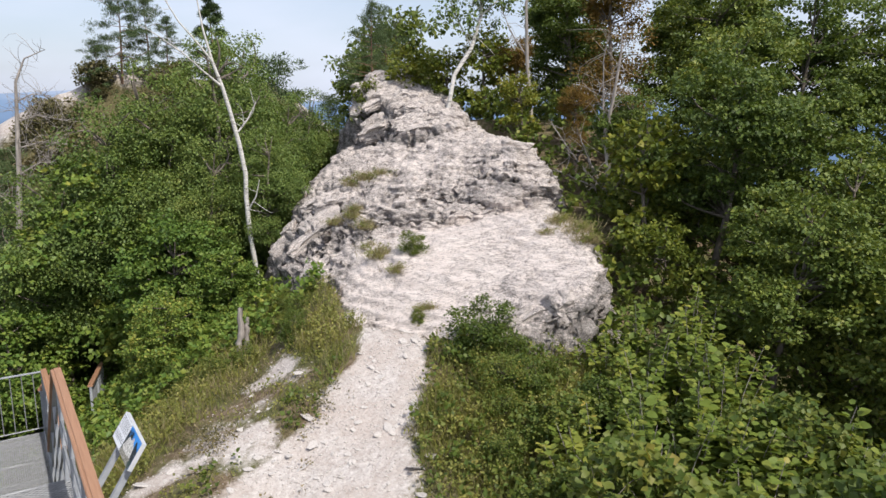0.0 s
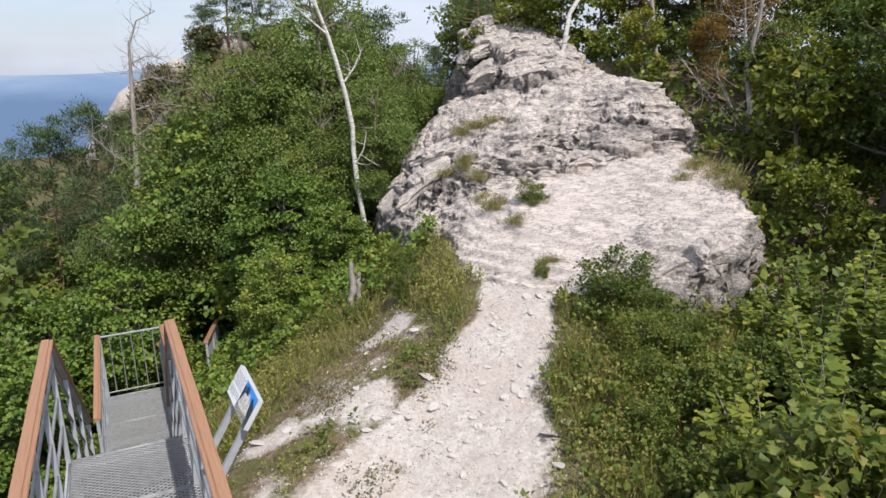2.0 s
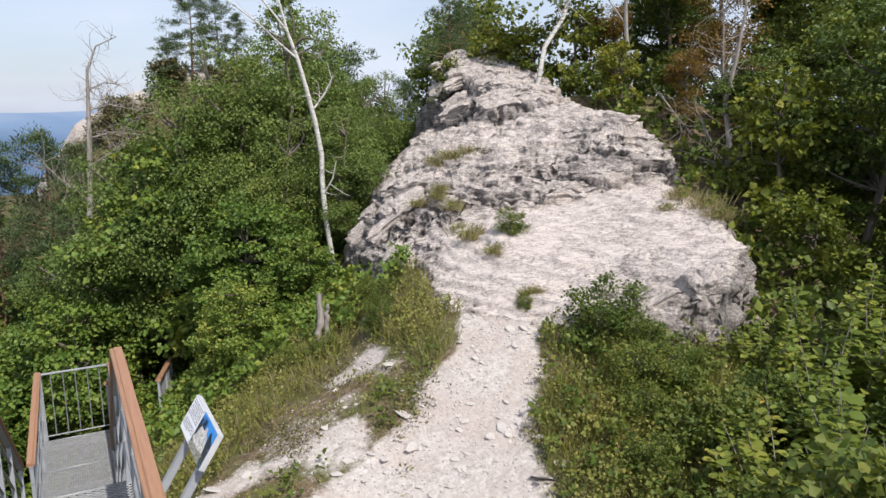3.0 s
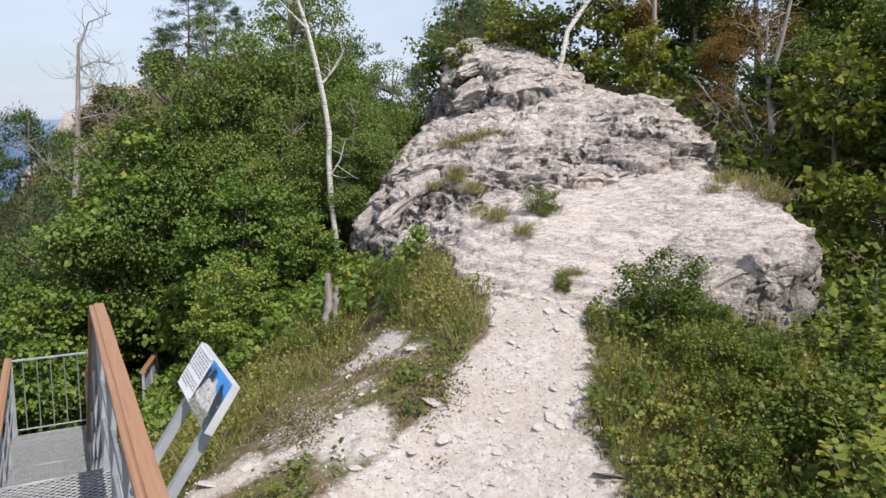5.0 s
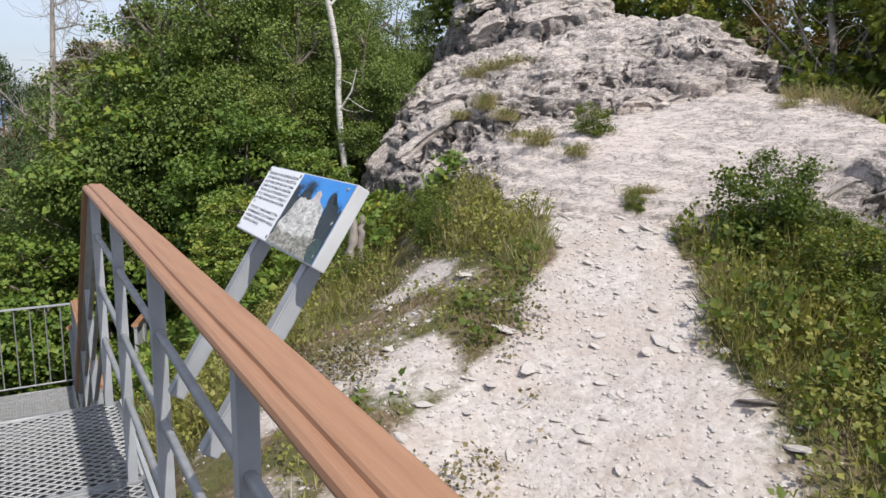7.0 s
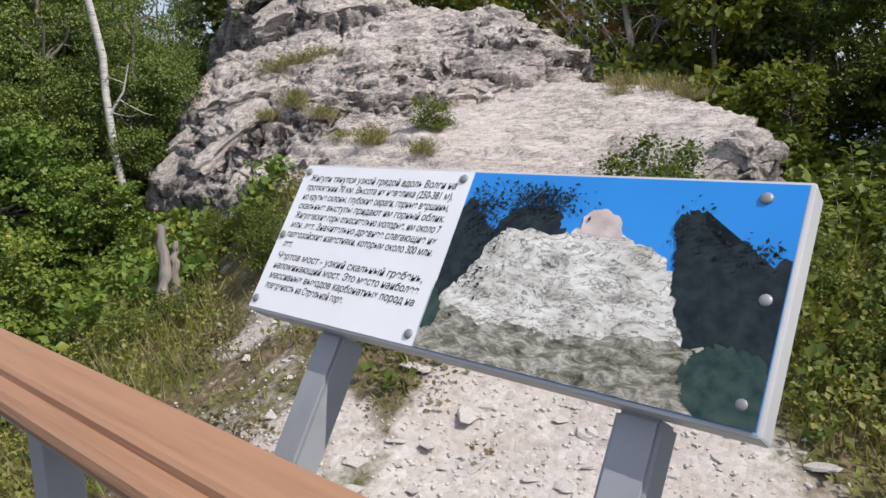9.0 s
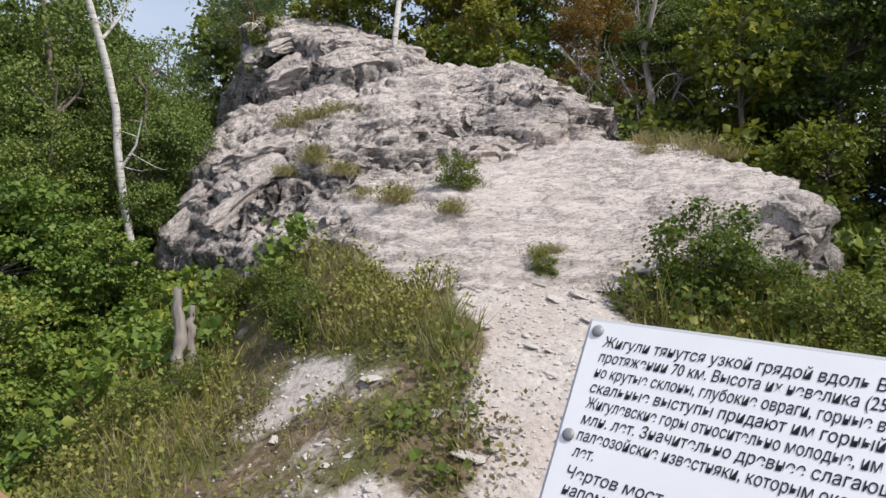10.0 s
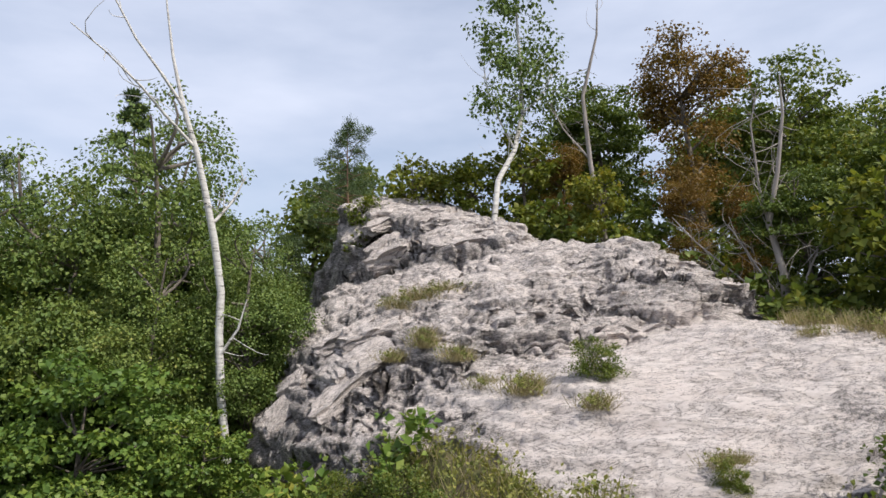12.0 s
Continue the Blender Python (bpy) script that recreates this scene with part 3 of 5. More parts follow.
    lip = lip + 0.08 * np.exp(-((Uw - block_front(Vw) - 0.25) / 0.12) ** 2) * smooth(-0.9, -0.3, V) * smooth(2.4, 1.8, V)
    X, Y = X - lip * RIDGE_U[0], Y - lip * RIDGE_U[1]
    P = np.stack([X, Y, H], -1) + N * d[..., None] + out * (0.055 * shelf * steep * rough * (0.4 + 1.2 * np.abs(lump)))[..., None]
    n = len(sv)
    ii, jj = np.meshgrid(np.arange(len(su) - 1), np.arange(n - 1), indexing="ij")
    f = np.stack([ii * n + jj, ii * n + jj + 1, (ii + 1) * n + jj + 1, (ii + 1) * n + jj], -1).reshape(-1, 4)
    deep = (inside < -0.75).ravel()
    f = f[~deep[f].all(axis=1)]
    thing = tagged(new("rock_outcrop"), "weathered pale limestone outcrop with grey lichen and ledges", "rock")
    where = Uw.ravel()[f].mean(axis=1)
    side = Vw.ravel()[f].mean(axis=1)
    top = where > block_front(side)
    for name, label, keep in (("lower_ledge", "flat trodden white ledge", (where < 4.85) & (side > -0.2)), ("middle_slab", "broad rounded slab with an overhanging edge", (where >= 4.85) & ~top & (side > -0.2)),
                              ("summit_block", "blocky grey summit rock", top), ("side_face", "rough grey flank of the rock", ~top & (side <= -0.2))):
        g = f[keep]
        used, inverse = np.unique(g, return_inverse=True)
        me = mesh_of(name, P.reshape(-1, 3)[used], inverse.reshape(-1, 4)[:, ::-1], [ROCK], False)
        attribute(me, "worn", worn.ravel()[used])
        attribute(me, "lichen", (np.maximum(steep, np.maximum(np.maximum(0.6 * onblock, 0.35 * smooth(0.2, -0.4, V)), np.maximum(0.35 * smooth(4.85, 5.0, Uw) * smooth(6.6, 5.9, U), 0.45 * smooth(2.5, 1.8, U) * smooth(1.7, 2.3, V)))) * (1 - worn)).ravel()[used])
        part(name, me, thing, label)
    return thing


outcrop = build_outcrop()


def weathered_block(seed):
    """A worn limestone block with rounded corners and hollows, about a metre across."""
    bm = bmesh.new()
    bmesh.ops.create_cube(bm, size=1)
    bmesh.ops.subdivide_edges(bm, edges=bm.edges[:], cuts=7, use_grid_fill=True)
    off = Vector((seed * 5.3, seed * 2.1, seed * 7.7))
    for v in bm.verts:
        c = v.co.copy()
        v.co = c.lerp(c.normalized() * 0.56, 0.42)
        n = noise.noise_vector(c * 1.3 + off) * 0.20 + noise.noise_vector(c * 3.4 + off) * 0.085 + noise.noise_vector(c * 7.9 + off) * 0.035
        v.co += Vector((n.x, n.y, n.z * 0.8))
        v.co -= c.normalized() * 0.13 * max(0.0, 0.22 - abs(noise.noise(c * 2.6 + off))) / 0.22
    return bm_mesh("block", bm, ROCK)


def strew_blocks():
    """Blocks that stand half out of the bedrock, tilted with its slope."""
    rng = np.random.default_rng(55)
    kinds = [weathered_block(k) for k in range(7)]
    zones = (((7.5, 11.6), (-0.9, 2.2), 150, 0.55), ((5.2, 6.8), (-1.6, -0.3), 11, 0.6), ((0.8, 1.3), (2.4, 3.8), 4, 0.5), ((6.0, 6.6), (3.0, 3.5), 2, 0.6))
    for (u0, u1), (v0, v1), count, size in zones:
        for _ in range(count):
            u, v = u0 + (u1 - u0) * rng.random(), v0 + (v1 - v0) * rng.random()
            w, l, h = size * (0.55 + 0.9 * rng.random()), size * (0.45 + 0.6 * rng.random()), 0.24 + 0.22 * rng.random()
            if float(rock_inside(u, v)) < 0.5 * min(w, l) or (u > 7.0 and u < float(block_front(v)) + 0.15):
                continue
            x, y = from_uv(u, v)
            z = float(rock_h(u, v))
            du, dv = (float(rock_h(u + 0.25, v)) - z) / 0.25, (float(rock_h(u, v + 0.25)) - z) / 0.25
            up = Vector((-(du * RIDGE_U[0] + dv * RIDGE_V[0]), -(du * RIDGE_U[1] + dv * RIDGE_V[1]), 1.6)).normalized()
            q = Vector((0, 0, 1)).rotation_difference(up).to_matrix().to_4x4()
            m = Matrix.Translation(Vector((x, y, z)) - up * (0.30 * h)) @ q @ pose(0, 0, 0, 0, 0, -31 + rng.normal() * 18) @ Matrix.Diagonal((w, l, h, 1))
            part("block", kinds[int(rng.integers(len(kinds)))], outcrop, "", m)


strew_blocks()


# ---- the valley beyond ----
def far_country():
    """Blue hills beyond the valley, far outside the place, with haze painted as glow."""
    m = bpy.data.materials.new("painted_haze_glow")
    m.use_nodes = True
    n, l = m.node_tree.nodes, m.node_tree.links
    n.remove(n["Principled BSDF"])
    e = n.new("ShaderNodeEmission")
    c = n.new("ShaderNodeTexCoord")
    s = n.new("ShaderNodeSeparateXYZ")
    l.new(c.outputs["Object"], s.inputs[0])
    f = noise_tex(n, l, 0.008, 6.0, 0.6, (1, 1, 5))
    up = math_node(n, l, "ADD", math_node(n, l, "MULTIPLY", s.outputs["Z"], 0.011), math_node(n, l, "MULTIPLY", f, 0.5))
    # air haze put into the emission colour, paler towards the top
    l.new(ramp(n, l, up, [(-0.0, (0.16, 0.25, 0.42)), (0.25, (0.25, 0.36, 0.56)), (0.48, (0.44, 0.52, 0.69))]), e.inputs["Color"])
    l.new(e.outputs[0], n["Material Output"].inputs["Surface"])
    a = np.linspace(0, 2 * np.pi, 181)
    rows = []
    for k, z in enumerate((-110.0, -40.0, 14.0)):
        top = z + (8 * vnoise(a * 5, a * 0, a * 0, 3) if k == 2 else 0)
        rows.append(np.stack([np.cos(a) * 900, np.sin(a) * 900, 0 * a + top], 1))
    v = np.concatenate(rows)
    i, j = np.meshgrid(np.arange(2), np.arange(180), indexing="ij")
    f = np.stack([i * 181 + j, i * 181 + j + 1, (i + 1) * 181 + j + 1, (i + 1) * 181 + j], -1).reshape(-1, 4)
    tagged(new("backdrop", mesh_of("backdrop", v, f, [m])), "distant hills beyond the valley, painted with glowing blue haze", "backdrop", kind="structure")


far_country()


# ---- metal stairs with landings ----
X0, X1 = -0.74, 0.33          # clear edges of the gratings
RISER, RUN = 0.179, 0.265
HAND = 1.208                    # top of the handrails above the gratings


def grating_mesh(name, wide, long):
    """Expanded metal: rows of zigzag strands in a flat steel rim; origin at a corner, top at z = 0."""
    vs, fs, n = [], [], 0
    pitch, cell, h, t = 0.024, 0.062, 0.010, 0.0042
    rows = int((long - 0.03) / pitch)
    cols = int((wide - 0.03) / (cell / 2))
    k = np.arange(cols + 1)
    xs = 0.015 + k * (wide - 0.03) / cols
    for r in range(rows):
        y = 0.015 + pitch * (r + 0.5) + np.where((k + r) % 2 == 0, pitch * 0.46, -pitch * 0.46)
        quad = np.stack([np.stack([xs, y - t, 0 * xs], 1), np.stack([xs, y + t, 0 * xs - 0.001], 1), np.stack([xs, y + t, 0 * xs - h], 1), np.stack([xs, y - t, 0 * xs - h], 1)], 1)
        vs.append(quad.reshape(-1, 3))
        i = np.arange(cols)[:, None] * 4
        j = np.arange(4)[None]
        q = (j + 1) % 4
        fs.append(np.stack([i + j, i + q, i + 4 + q, i + 4 + j], -1).reshape(-1, 4) + n)
        n += 4 * (cols + 1)
    for (x0, y0, x1, y1) in ((0, 0, wide, 0.016), (0, long - 0.016, wide, long), (0, 0.016, 0.016, long - 0.016), (wide - 0.016, 0.016, wide, long - 0.016)):
        b = [(x, y, z) for z in (-0.034, 0.002) for x, y in ((x0, y0), (x1, y0), (x1, y1), (x0, y1))]
        vs.append(np.array(b))
        fs.append(np.array([(0, 3, 2, 1), (4, 5, 6, 7), (0, 1, 5, 4), (1, 2, 6, 5), (2, 3, 7, 6), (3, 0, 4, 7)]) + n)
        n += 8
    return mesh_of(name, np.concatenate(vs), np.concatenate(fs), [ZINC])


def plank_mesh(name, length, flip=1):
    """Stained handrail: a broad board with a rounded nose and a groove along its inner edge; runs along +y from 0."""
    prof = [(0.046, -0.002), (0.043, 0.0), (-0.014, 0.0), (-0.019, -0.003), (-0.021, -0.010), (-0.025, -0.011), (-0.028, -0.007), (-0.040, -0.008), (-0.048, -0.013), (-0.051, -0.021), (-0.048, -0.030), (-0.040, -0.036), (-0.030, -0.042), (0.040, -0.042), (0.046, -0.038)]
    prof = [(x * flip, z) for x, z in prof]
    k = len(prof)
    segs = max(2, int(length / 0.25))
    bm = bmesh.new()
    rings = []
    for i in range(segs + 1):
        y = length * i / segs
        w = 0.0012 * math.sin(y * 5.1 + length)
        inset = 0.006 if i in (0, segs) else 0
        rings.append([bm.verts.new((x * (1 - inset * 6) + w, y, z)) for x, z in prof])
    for a, b in zip(rings, rings[1:]):
        for i in range(k):
            bm.faces.new((a[i], a[(i + 1) % k], b[(i + 1) % k], b[i]))
    bm.faces.new(rings[0])
    bm.faces.new(rings[-1][::-1])
    bmesh.ops.recalc_face_normals(bm, faces=bm.faces)
    return bm_mesh(name, bm, WOOD)


def between(a, b):
    """A pose at a whose +y runs to b, level sideways."""
    a, b = Vector(a), Vector(b)
    d = (b - a).normalized()
    side = d.cross(Vector((0, 0, 1))).normalized()
    m = Matrix((side, d, side.cross(d))).transposed().to_4x4()
    m.translation = a
    return m


def railing(thing, a, b, side, posts, bars=(0.38, 0.66, 0.94), first=True, upright=False, board=True):
    """Handrail over grating line a-b; a and b lie at foot level. side: +1 when the walk lies on the plank's -x side."""
    a, b = Vector(a), Vector(b)
    up = Vector((0, 0, 1))
    ta, tb = a + up * HAND, b + up * HAND
    if board:
        part("handrail", plank_mesh("handrail", (tb - ta).length, side), thing, "orange-brown stained wooden handrail", between(ta, tb))
    low = Vector((0, 0, -0.052))
    part("rail_flat", beam("rail_flat", ta + low, tb + low, 0.05, 0.018, STEEL, 0.002), thing, "grey painted steel")
    for i in range(posts):
        s = (i + (0 if first else 1)) / max(1, posts - (1 if first else 0))
        p = a.lerp(b, s)
        p += (b - a).normalized() * (0.03 if s == 0 else -0.03 if s == 1 else 0)
        part("post", beam("post", p + up * -0.16, p + up * (HAND - 0.06), 0.042, 0.042, STEEL, 0.003), thing, "grey painted steel")
    if upright:
        count = int((b - a).length / 0.17)
        for i in range(1, count):
            p = a.lerp(b, i / count)
            part("baluster", rod("baluster", p + up * 0.08, p + up * (HAND - 0.06), 0.009, ZINC, 6), thing)
        bars = (0.08,)
    for h in bars:
        part("rail_bar", rod("rail_bar", a + up * h, b + up * h, 0.014, ZINC, 8), thing)


def landing(thing, y0, y1, z, panels):
    long = (y1 - y0) / panels
    me = grating_mesh("grating_panel", X1 - X0, long - 0.006)
    for i in range(panels):
        part("grating_panel", me, thing, "galvanised expanded metal grating", pose(X0, y0 + long * i, z))
    for x in (X0 - 0.012, X1 + 0.012):
        part("edge_beam", beam("edge_beam", (x, y0, z - 0.06), (x, y1, z - 0.06), 0.02, 0.14, STEEL), thing)
    for y in (y0 + 0.1, (y0 + y1) / 2, y1 - 0.1):
        part("cross_beam", beam("cross_beam", (X0, y, z - 0.09), (X1, y, z - 0.09), 0.05, 0.07, STEEL), thing)
    for x in (X0 + 0.05, X1 - 0.05):
        for y in (y0 + 0.25, y1 - 0.25):
            foot = float(ground_h(x, y)) - 0.1
            if foot < z - 0.15:
                part("support_leg", beam("support_leg", (x, y, foot), (x, y, z - 0.06), 0.07, 0.07, STEEL), thing)


def flight(thing, y0, z0, count):
    """Steps down along +y from the edge (y0, z0)."""
    tread = grating_mesh("tread", X1 - X0, RUN + 0.02)
    for i in range(1, count):
        part("tread", tread, thing, "galvanised grating step", pose(X0, y0 + RUN * (i - 1), z0 - RISER * i))
    for x in (X0 - 0.012, X1 + 0.012):
        part("stringer", beam("stringer", (x, y0 - 0.02, z0 - 0.10), (x, y0 + RUN * (count - 1), z0 - RISER * count + 0.02), 0.02, 0.2, STEEL), thing)


STEPS = 13
YA, YB = -0.22 - 0.85 + 0.25, 3.03     # the middle landing
RISE_F = RISER * STEPS
RUN_F = RUN * (STEPS - 1)
RL, RR = X0 - 0.005, 0.279
stairs = new("metal_staircase")
tagged(stairs, "grey steel staircase with grating landings and wooden handrails", "staircase")
landing(stairs, YA, YB, 0.0, 4)
railing(stairs, (RR, YA, 0), (RR, YB, 0), 1, 5)
railing(stairs, (RL, YA, 0), (RL, YB, 0), -1, 5)
YC = YA - RUN_F
landing(stairs, YC - 2.4, YC, RISE_F, 2)
flight(stairs, YC, RISE_F, STEPS)
for x, s in ((RR, 1), (RL, -1)):
    if s < 0:
        railing(stairs, (x, YC - 2.4, RISE_F), (x, YC, RISE_F), s, 3)
        railing(stairs, (x, YC, RISE_F), (x, YA, 0), s, 2, first=False)
STEPS2 = 12
Z2, YD = -RISER * STEPS2, YB + RUN * (STEPS2 - 1)
YE = 9.45
flight(stairs, YB, 0.0, STEPS2)
landing(stairs, YD, YE, Z2, 3)
for x, s in ((RR + 0.16, 1), (RL + 0.11, -1)):
    railing(stairs, (x, YD, Z2), (x, YE, Z2), s, 4)
for x, s in ((RR, 1), (RL, -1)):
    railing(stairs, (x, YB, 0), (x, YD, Z2), s, 3, first=False)
railing(stairs, (RL + 0.11, YE, Z2), (RR + 0.16, YE, Z2), -1, 2, upright=True, board=False)
# the walk goes on to the side behind the lower landing
railing(stairs, (0.36, YE + 0.03, Z2 - 0.38), (0.82, 12.1, Z2 - 0.86), -1, 4, upright=True)
railing(stairs, (1.14, YE - 0.3, Z2 - 0.36), (1.66, 11.8, Z2 - 0.86), 1, 3, upright=True)


# ---- information board ----
def board():
    tl, right, down = Vector((0.620, 1.045, 1.430)), Vector((0, -1, 0)), Vector((-0.115, 0.0, -0.180)).normalized()
    normal = right.cross(down) * -1
    W, H, D = 0.637, 0.214, 0.034
    frame_m = Matrix((right, -down, normal)).transposed().to_4x4()
    frame_m.translation = tl
    thing = new("information_board")
    thing.matrix_world = frame_m
    tagged(thing, "tilted white information board with a text sheet and a rock photograph", "sign")
    white = plain("board_white", (0.74, 0.75, 0.78), (0.82, 0.83, 0.85), 6.0, 0.4, 0.0, 0.0003)
    grey = plain("board_grey", (0.42, 0.43, 0.45), (0.52, 0.53, 0.55), 5.0, 0.5, 0.0, 0.0006)
    ink = plain("ink", (0.012, 0.012, 0.018), (0.03, 0.03, 0.035), 20.0, 0.5, 0.0, 0.0001)
    part("panel", block("panel", (W, H, D), grey, 0.003, (W / 2, -H / 2, -D / 2 - 0.001)), thing, "grey painted metal box")

    def sheet(name, pts, mat, z, label=""):
        bm = bmesh.new()
        vs = [bm.verts.new((x, y, z)) for x, y in pts]
        f = bm.faces.new(vs)
        bmesh.ops.triangulate(bm, faces=[f])
        bmesh.ops.recalc_face_normals(bm, faces=bm.faces)
        for fc in bm.faces:
            if fc.normal.z < 0:
                fc.normal_flip()
        return part(name, bm_mesh(name, bm, mat), thing, label)

    e, S = 0.004, 0.292
    sheet("text_sheet", [(e, -e), (S, -e), (S, -H + e), (e, -H + e)], white, 0.0006, "white printed sheet")
    blue = plain("photo_sky", (0.015, 0.20, 0.62), (0.03, 0.27, 0.72), 3.0, 0.35, 0.0, 0.0001)
    sheet("photo_sky", [(S, -e), (W - e, -e), (W - e, -H + e), (S, -H + e)], blue, 0.0006, "bright blue printed sky")
    pm, n, l, p = material("photo_rock", 0.4, 0.0, 0.3)
    c = noise_tex(n, l, 26.0, 9.0, 0.72, (0.8, 1.7, 1.0), 0.6)
    d = noise_tex(n, l, 120.0, 6.0, 0.75, (0.9, 1.5, 1.0), 0.8)
    face = ramp(n, l, c, [(0.30, (0.20, 0.19, 0.17)), (0.44, (0.58, 0.56, 0.51)), (0.60, (0.82, 0.80, 0.75))])
    near = math_node(n, l, "ABSOLUTE", math_node(n, l, "SUBTRACT", noise_tex(n, l, 34.0, 6.0, 0.65, (0.7, 1.5, 1.0), 1.2), 0.5))
    line = ramp(n, l, near, [(0.0, (0.08, 0.08, 0.08)), (0.022, (1, 1, 1))])
    speck = ramp(n, l, d, [(0.36, (0.22, 0.22, 0.21)), (0.47, (1, 1, 1))])
    l.new(mix(n, l, 1.0, mix(n, l, 0.8, face, line, "MULTIPLY"), speck, "MULTIPLY"), p.inputs["Base Color"])
    rng = random.Random(4)

    def jag(pts, amp, count):
        out = []
        for (x0, y0), (x1, y1) in zip(pts, pts[1:] + pts[:1]):
            for i in range(count):
                s = i / count
                k = amp if 0 < s < 1 else 0
                out.append((min(max(x0 + (x1 - x0) * s + rng.uniform(-k, k), S + 0.0005), W - e - 0.0005), min(max(y0 + (y1 - y0) * s + rng.uniform(-k, k), -H + e + 0.0005), -e - 0.0005)))
        return out

    photo_dark = plain("photo_trees", (0.002, 0.006, 0.010), (0.022, 0.036, 0.040), 75.0, 0.4, 0.0, 0.0001)
    photo_bush = plain("photo_bush", (0.008, 0.03, 0.028), (0.05, 0.085, 0.07), 70.0, 0.4, 0.0, 0.0001)
    scree_m, n, l, p = material("photo_scree", 0.4, 0.0, 0.3)
    c = noise_tex(n, l, 70.0, 9.0, 0.78, (0.7, 1.5, 1.0), 0.6)
    l.new(ramp(n, l, c, [(0.36, (0.035, 0.037, 0.022)), (0.48, (0.20, 0.19, 0.145)), (0.62, (0.55, 0.52, 0.46))]), p.inputs["Base Color"])
    pink = plain("photo_boulder", (0.46, 0.37, 0.35), (0.74, 0.64, 0.61), 45.0, 0.4, 0.0, 0.0001)

    def photo(name, pts, mat, z, amp, count):
        sheet(name, jag([(S + x, y) for x, y in pts], amp, count), mat, z)

    photo("photo_tree", [(-0.006, -0.05), (0.012, -0.036), (0.03, -0.055), (0.05, -0.070), (0.065, -0.048), (0.08, -0.040), (0.110, -0.038), (0.128, -0.050), (0.132, -0.070), (0.066, -0.09), (0.035, -0.15), (-0.006, -0.16)], photo_dark, 0.0010, 0.004, 9)
    photo("photo_rock", [(0.004, -0.185), (0.014, -0.145), (0.035, -0.122), (0.053, -0.081), (0.066, -0.066), (0.132, -0.068), (0.152, -0.060), (0.193, -0.062), (0.230, -0.077), (0.257, -0.102), (0.276, -0.132), (0.290, -0.165), (0.216, -0.19), (0.101, -0.19)], pm, 0.0014, 0.003, 7)
    photo("photo_boulder", [(0.150, -0.066), (0.149, -0.048), (0.158, -0.040), (0.172, -0.038), (0.188, -0.047), (0.194, -0.066)], pink, 0.0016, 0.001, 4)
    photo("photo_tree", [(0.252, -0.110), (0.245, -0.075), (0.241, -0.044), (0.250, -0.036), (0.264, -0.034), (0.266, -0.045), (0.276, -0.050), (0.290, -0.066), (0.300, -0.058), (0.308, -0.061), (0.314, -0.075), (0.330, -0.078), (0.336, -0.070), (0.351, -0.073), (0.351, -0.185), (0.280, -0.180), (0.262, -0.134)], photo_dark, 0.0018, 0.003, 8)
    photo("photo_scree", [(-0.006, -0.150), (0.03, -0.158), (0.067, -0.172), (0.110, -0.166), (0.158, -0.172), (0.220, -0.158), (0.285, -0.155), (0.351, -0.175), (0.351, -0.220), (-0.006, -0.220)], scree_m, 0.0020, 0.004, 9)
    photo("photo_bush", [(0.274, -0.175), (0.284, -0.158), (0.299, -0.149), (0.331, -0.152), (0.347, -0.172), (0.351, -0.220), (0.300, -0.220), (0.282, -0.198)], photo_bush, 0.0024, 0.003, 9)
    photo("photo_bush", [(-0.006, -0.135), (0.012, -0.150), (0.020, -0.165), (0.014, -0.185), (-0.006, -0.19)], photo_bush, 0.0024, 0.003, 7)
    bm = bmesh.new()
    for x, y, sx, sy, count in ((S + 0.10, -0.034, 0.020, 0.009, 330), (S + 0.035, -0.048, 0.020, 0.016, 300), (S + 0.255, -0.050, 0.010, 0.012, 60), (S + 0.315, -0.072, 0.016, 0.007, 70), (S + 0.04, -0.11, 0.012, 0.02, 60)):
        for _ in range(count):
            px, py, r, a = rng.gauss(x, sx), rng.gauss(y, sy), rng.uniform(0.001, 0.0034), rng.uniform(0, 3)
            if S + 0.006 < px < W - e - 0.006 and -H + e + 0.006 < py < -e - 0.006:
                bm.faces.new([bm.verts.new((px + r * k * math.cos(a + q), py + r * k * math.sin(a + q), 0.0028)) for q, k in ((0, 1), (1.57, 0.5), (3.14, 1), (4.71, 0.5))])
    tagged(part("photo_leaf", bm_mesh("photo_leaf", bm, photo_dark), thing), kind="stuff")
    text = ["Жигули тянутся узкой грядой вдоль Волги на", "протяжении 70 км. Высота их невелика (250-381 м),", "но крутые склоны, глубокие овраги, горные вершины,", "скальные выступы придают им горный облик.", "Жигулевские горы относительно молодые, им около 7", "млн. лет. Значительно древнее слагающие их", "палеозойские известняки, которым около 300 млн.", "лет.", "Чертов мост - узкий скальный гребень,", "напоминающий мост. Это место наиболее", "массивных выходов карбонатных пород на", "поверхность на Стрельной горе."]
    share = [1, 1, 1, 1, 1, 1, 1, 0.075, 1, 1, 1, 0.58]
    for i, (words, k) in enumerate(zip(text, share)):
        y = -0.0265 - 0.0138 * i - (0.0035 if i > 7 else 0)
        cu = bpy.data.curves.new("text_line", "FONT")
        cu.body, cu.size, cu.shear, cu.offset = words, 0.0135, 0.18, 0.00005
        tmp = new("text_line", cu)
        bpy.context.view_layer.update()
        me = bpy.data.meshes.new_from_object(tmp.evaluated_get(bpy.context.evaluated_depsgraph_get()))
        bpy.data.objects.remove(tmp)
        me.name = "text_line"
        co = np.zeros(len(me.vertices) * 3, np.float32)
        me.vertices.foreach_get("co", co)
        co = co.reshape(-1, 3)
